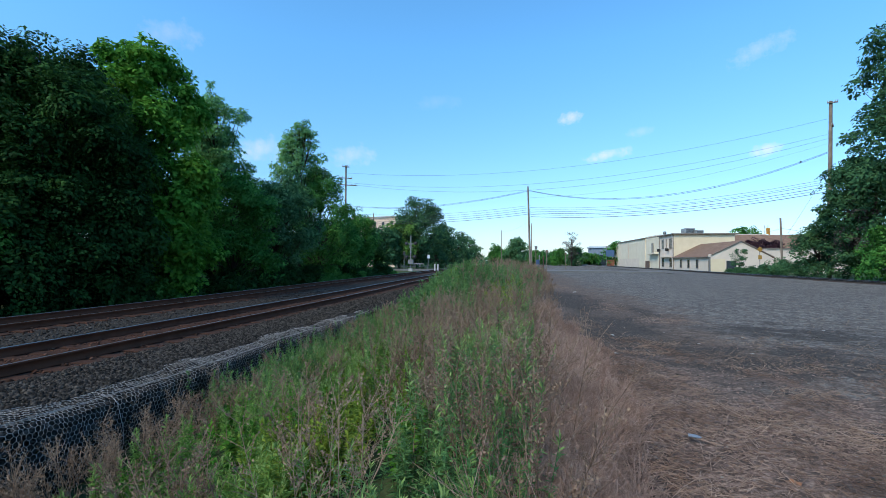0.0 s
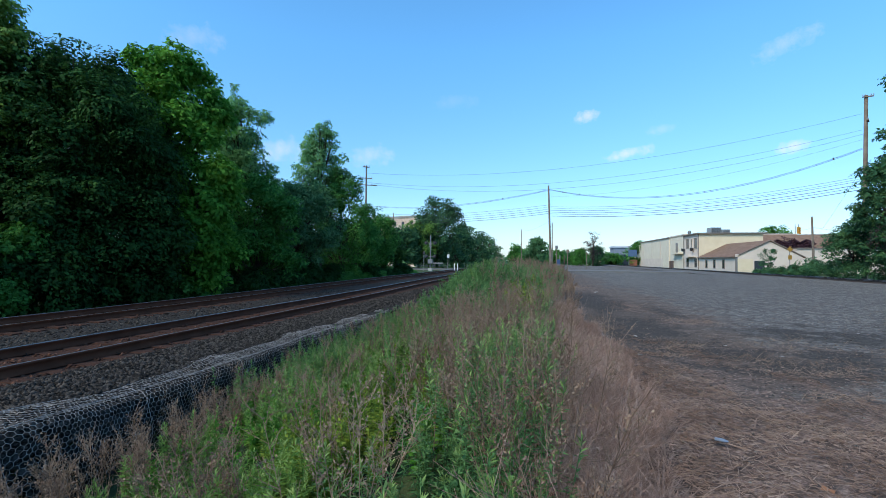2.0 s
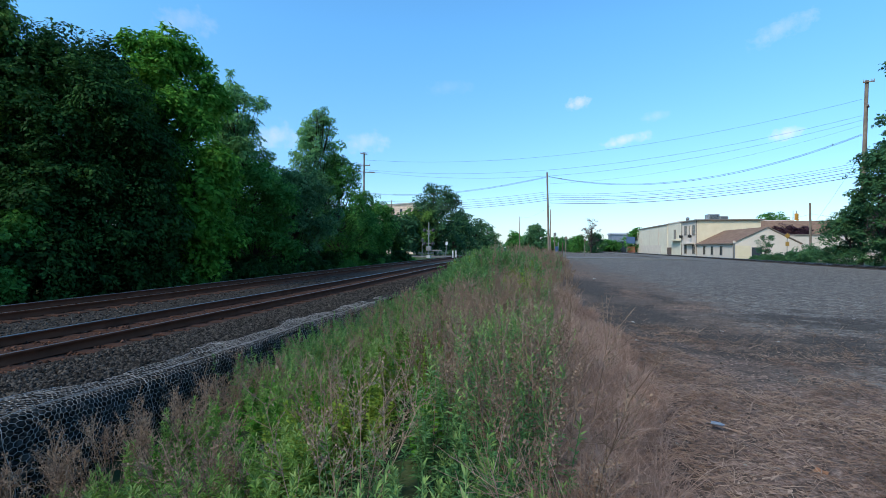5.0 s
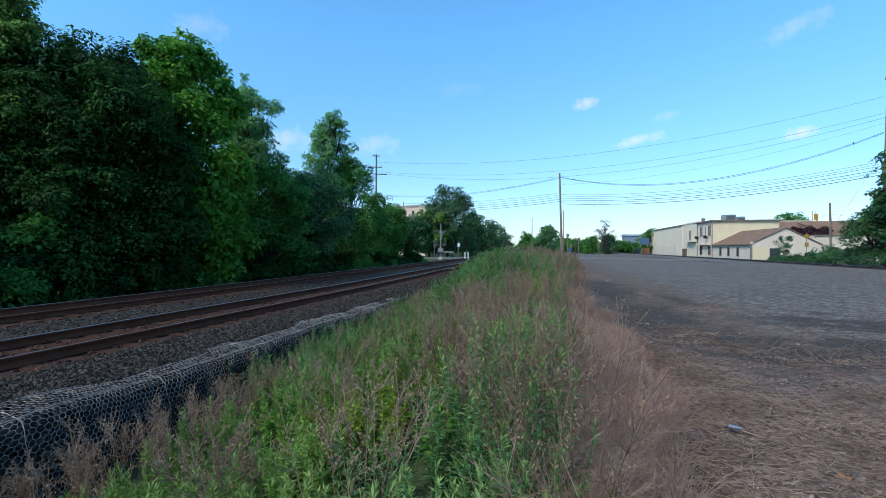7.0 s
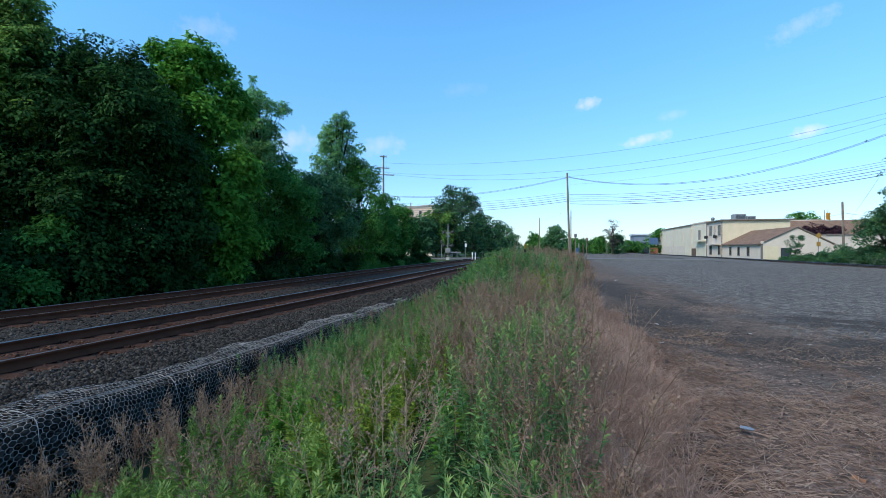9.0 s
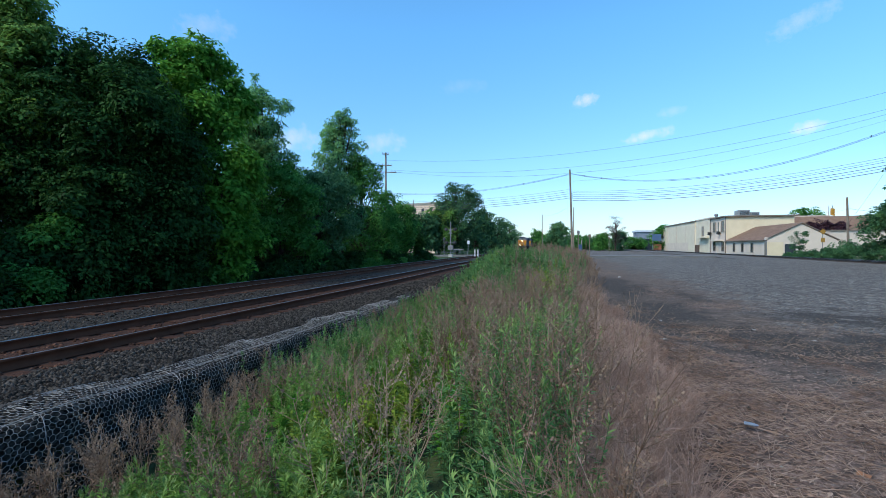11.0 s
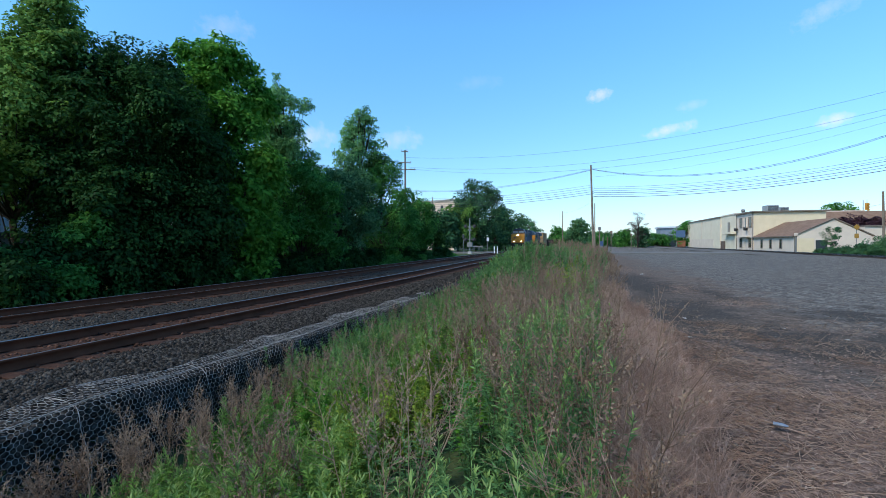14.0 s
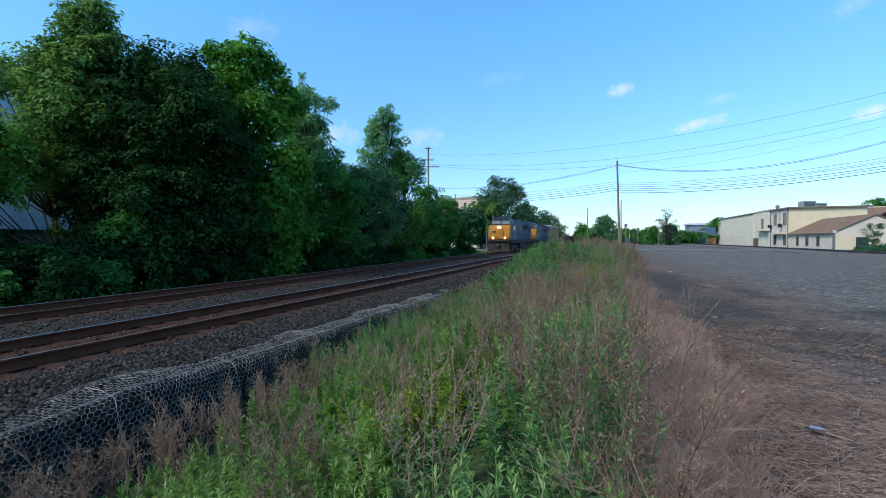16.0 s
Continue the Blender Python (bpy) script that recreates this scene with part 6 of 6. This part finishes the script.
def freight_car(kind):
    low = kind == "gondola"
    t = thing("freight_car", Matrix(), "low brown gondola freight car" if low else "tan box car with a pale roof", "freight car", "train")
    n = 16.0
    part("underframe", boxes((-1.4, 1.4, 0.2, n, 0.95, 1.25), bevel=0.03), M_UNDER, t)
    bogie(t, 2.6, 2, 0.9)
    bogie(t, n - 2.4, 2, 0.9)
    if low:
        body = part("body", boxes((-1.5, -1.42, 0.3, n - 0.1, 1.25, 2.7), (1.42, 1.5, 0.3, n - 0.1, 1.25, 2.7), (-1.42, 1.42, 0.3, 0.38, 1.25, 2.7), (-1.42, 1.42, n - 0.18, n - 0.1, 1.25, 2.7), (-1.42, 1.42, 0.38, n - 0.18, 1.25, 1.35)), M_GOND, t)
        for s in (-1, 1):
            part("top_rail", boxes((s * 1.5 - 0.08, s * 1.5 + 0.08, 0.25, n - 0.05, 2.7, 2.82)), M_GOND, body)
            for k in range(13):
                part("side_post", boxes((s * 1.54 - 0.05, s * 1.54 + 0.05, 0.6 + k * 1.22, 0.74 + k * 1.22, 1.25, 2.7)), M_GOND, body)
    else:
        body = part("body", boxes((-1.5, 1.5, 0.3, n - 0.1, 1.25, 4.75), bevel=0.04), M_BOXCAR, t)
        part("roof", prism([(-1.56, 4.7), (-1.5, 4.85), (0, 5.0), (1.5, 4.85), (1.56, 4.7)], 0.25, n - 0.05), M_BOXROOF, t, "pale metal roof")
        for s in (-1, 1):
            part("door", boxes((s * 1.54 - 0.04, s * 1.54 + 0.04, n / 2 - 1.5, n / 2 + 1.5, 1.3, 4.6), bevel=0.02), M_BOXCAR, body)
            for k in range(12):
                part("side_post", boxes((s * 1.52 - 0.04, s * 1.52 + 0.04, 0.5 + k * 1.36, 0.6 + k * 1.36, 1.25, 4.7)), M_BOXCAR, body)
        part("end_ladder", boxes(*[(0.8, 1.3, 0.22, 0.27, 1.4 + k * 0.38, 1.44 + k * 0.38) for k in range(9)]), M_BLACK, body)
    return t


lead = locomotive("gold-nosed dark blue diesel locomotive with lit headlights", True)
second = locomotive("second dark blue and gold diesel locomotive", False)
boxcar = freight_car("boxcar")
gondola = freight_car("gondola")
GONDOLAS = [gondola] + [copy_thing(gondola, Matrix()) for _ in range(3)]


# ---- clouds ----
def cloud_material(name, strength, seed):
    m = bpy.data.materials.new(name)
    m.use_nodes = True
    ns, ls = m.node_tree.nodes, m.node_tree.links
    ns.clear()
    uv = ns.new("ShaderNodeTexCoord").outputs["Generated"]
    sub = ns.new("ShaderNodeVectorMath")
    sub.operation = "SUBTRACT"
    sub.inputs[1].default_value = (0.5, 0.5, 0.5)
    ls.new(uv, sub.inputs[0])
    flat = ns.new("ShaderNodeVectorMath")
    flat.operation = "MULTIPLY"
    flat.inputs[1].default_value = (1, 0, 1)
    ls.new(sub.outputs[0], flat.inputs[0])
    ln = ns.new("ShaderNodeVectorMath")
    ln.operation = "LENGTH"
    ls.new(flat.outputs[0], ln.inputs[0])
    obj = ns.new("ShaderNodeTexCoord").outputs["Object"]
    n1 = node(ns, "ShaderNodeTexNoise", Scale=0.013, Detail=7.0, Roughness=0.66)
    ls.new(obj, n1.inputs["Vector"])
    edge = calc(ns, ls, "SUBTRACT", 0.62, calc(ns, ls, "MULTIPLY", ln.outputs["Value"], 1.75))
    f = calc(ns, ls, "ADD", edge, calc(ns, ls, "MULTIPLY_ADD", n1.outputs[0], 2.6, -1.35))
    k = ns.new("ShaderNodeClamp")
    ls.new(calc(ns, ls, "MULTIPLY", f, 1.1), k.inputs[0])
    fac = calc(ns, ls, "MULTIPLY", k.outputs[0], strength * 0.85)
    # emission replaces sunlight on the cloud
    em = node(ns, "ShaderNodeEmission", Strength=0.85)
    em.inputs["Color"].default_value = (0.97, 0.94, 0.98, 1)
    tr = ns.new("ShaderNodeBsdfTransparent")
    mx = ns.new("ShaderNodeMixShader")
    ls.new(fac, mx.inputs[0])
    ls.new(tr.outputs[0], mx.inputs[1])
    ls.new(em.outputs[0], mx.inputs[2])
    out = ns.new("ShaderNodeOutputMaterial")
    ls.new(mx.outputs[0], out.inputs["Surface"])
    return m


def cloud(az, el, w, h, strength, slope=0.0):
    """A wisp far off: a gently domed sheet that faces the lot, w and h in degrees."""
    R, n = 2200.0, 13
    W, H = R * math.tan(radians(w)), R * math.tan(radians(h))
    g = np.linspace(-0.5, 0.5, n)
    X, Z = np.meshgrid(g, g)
    v = np.stack([X * W, -50 * (1 - 4 * X * X) * (1 - 4 * Z * Z), Z * H], -1).reshape(-1, 3)
    i = (np.arange(n - 1)[:, None] * n + np.arange(n - 1)).ravel()
    ob = part("cloud", mesh_of(v, np.stack([i, i + 1, i + n + 1, i + n], 1)), cloud_material("cloud", strength, 0))
    A, E = radians(az), radians(el)
    place = pose(R * math.sin(A) * math.cos(E), R * math.cos(A) * math.cos(E), R * math.sin(E), 0, 0, -az) @ pose(0, 0, 0, el, slope, 0)
    return tagged(ob, "small thin white cloud in the blue sky", "cloud", "clouds", "structure"), place


CLOUDS = [(*cloud(15.4, 16.9, 4.6, 2.3, 0.7), 0.29), (*cloud(19.0, 12.3, 8.5, 1.8, 0.7, -7), 0.06), (*cloud(35.2, 11.4, 4.5, 2.1, 0.8), 0.157), (*cloud(23.2, 14.7, 5.0, 1.6, 0.25), 0.16),
          (*cloud(34.2, 21.0, 9.0, 3.0, 0.28, -12), 0.16), (*cloud(-31.9, 23.0, 9.0, 5.0, 0.22), 0.1), (*cloud(-12.0, 12.6, 9.0, 4.5, 0.35), 0.1), (*cloud(-22.5, 12.5, 8.0, 6.0, 0.45), 0.1), (*cloud(-1.5, 19.2, 8.0, 2.6, 0.1), 0.15)]


# ---- what moves ----
def motions():
    times = [k * 0.5 for k in range(32)] + [15.9, 16.0]
    # the lead locomotive's front, along the far track
    front = [(t, 59.2 + 20.2 * (16.0 - t)) for t in times]
    offset = 0.0
    for car, length in [(lead, 22.6), (second, 22.6), (boxcar, 17.0)] + [(g, 17.0) for g in GONDOLAS]:
        walk(car, [(t, TRACK_FRAME @ pose(far_a(b + offset), b + offset, 0)) for t, b in front])
        offset += length
    for c, place, rate in CLOUDS:
        walk(c, [(t, pose(0, 0, 0, 0, 0, rate * t) @ place) for t in (0.0, 0.1, 4.0, 8.0, 12.0, 15.9, 16.0)])


motions()
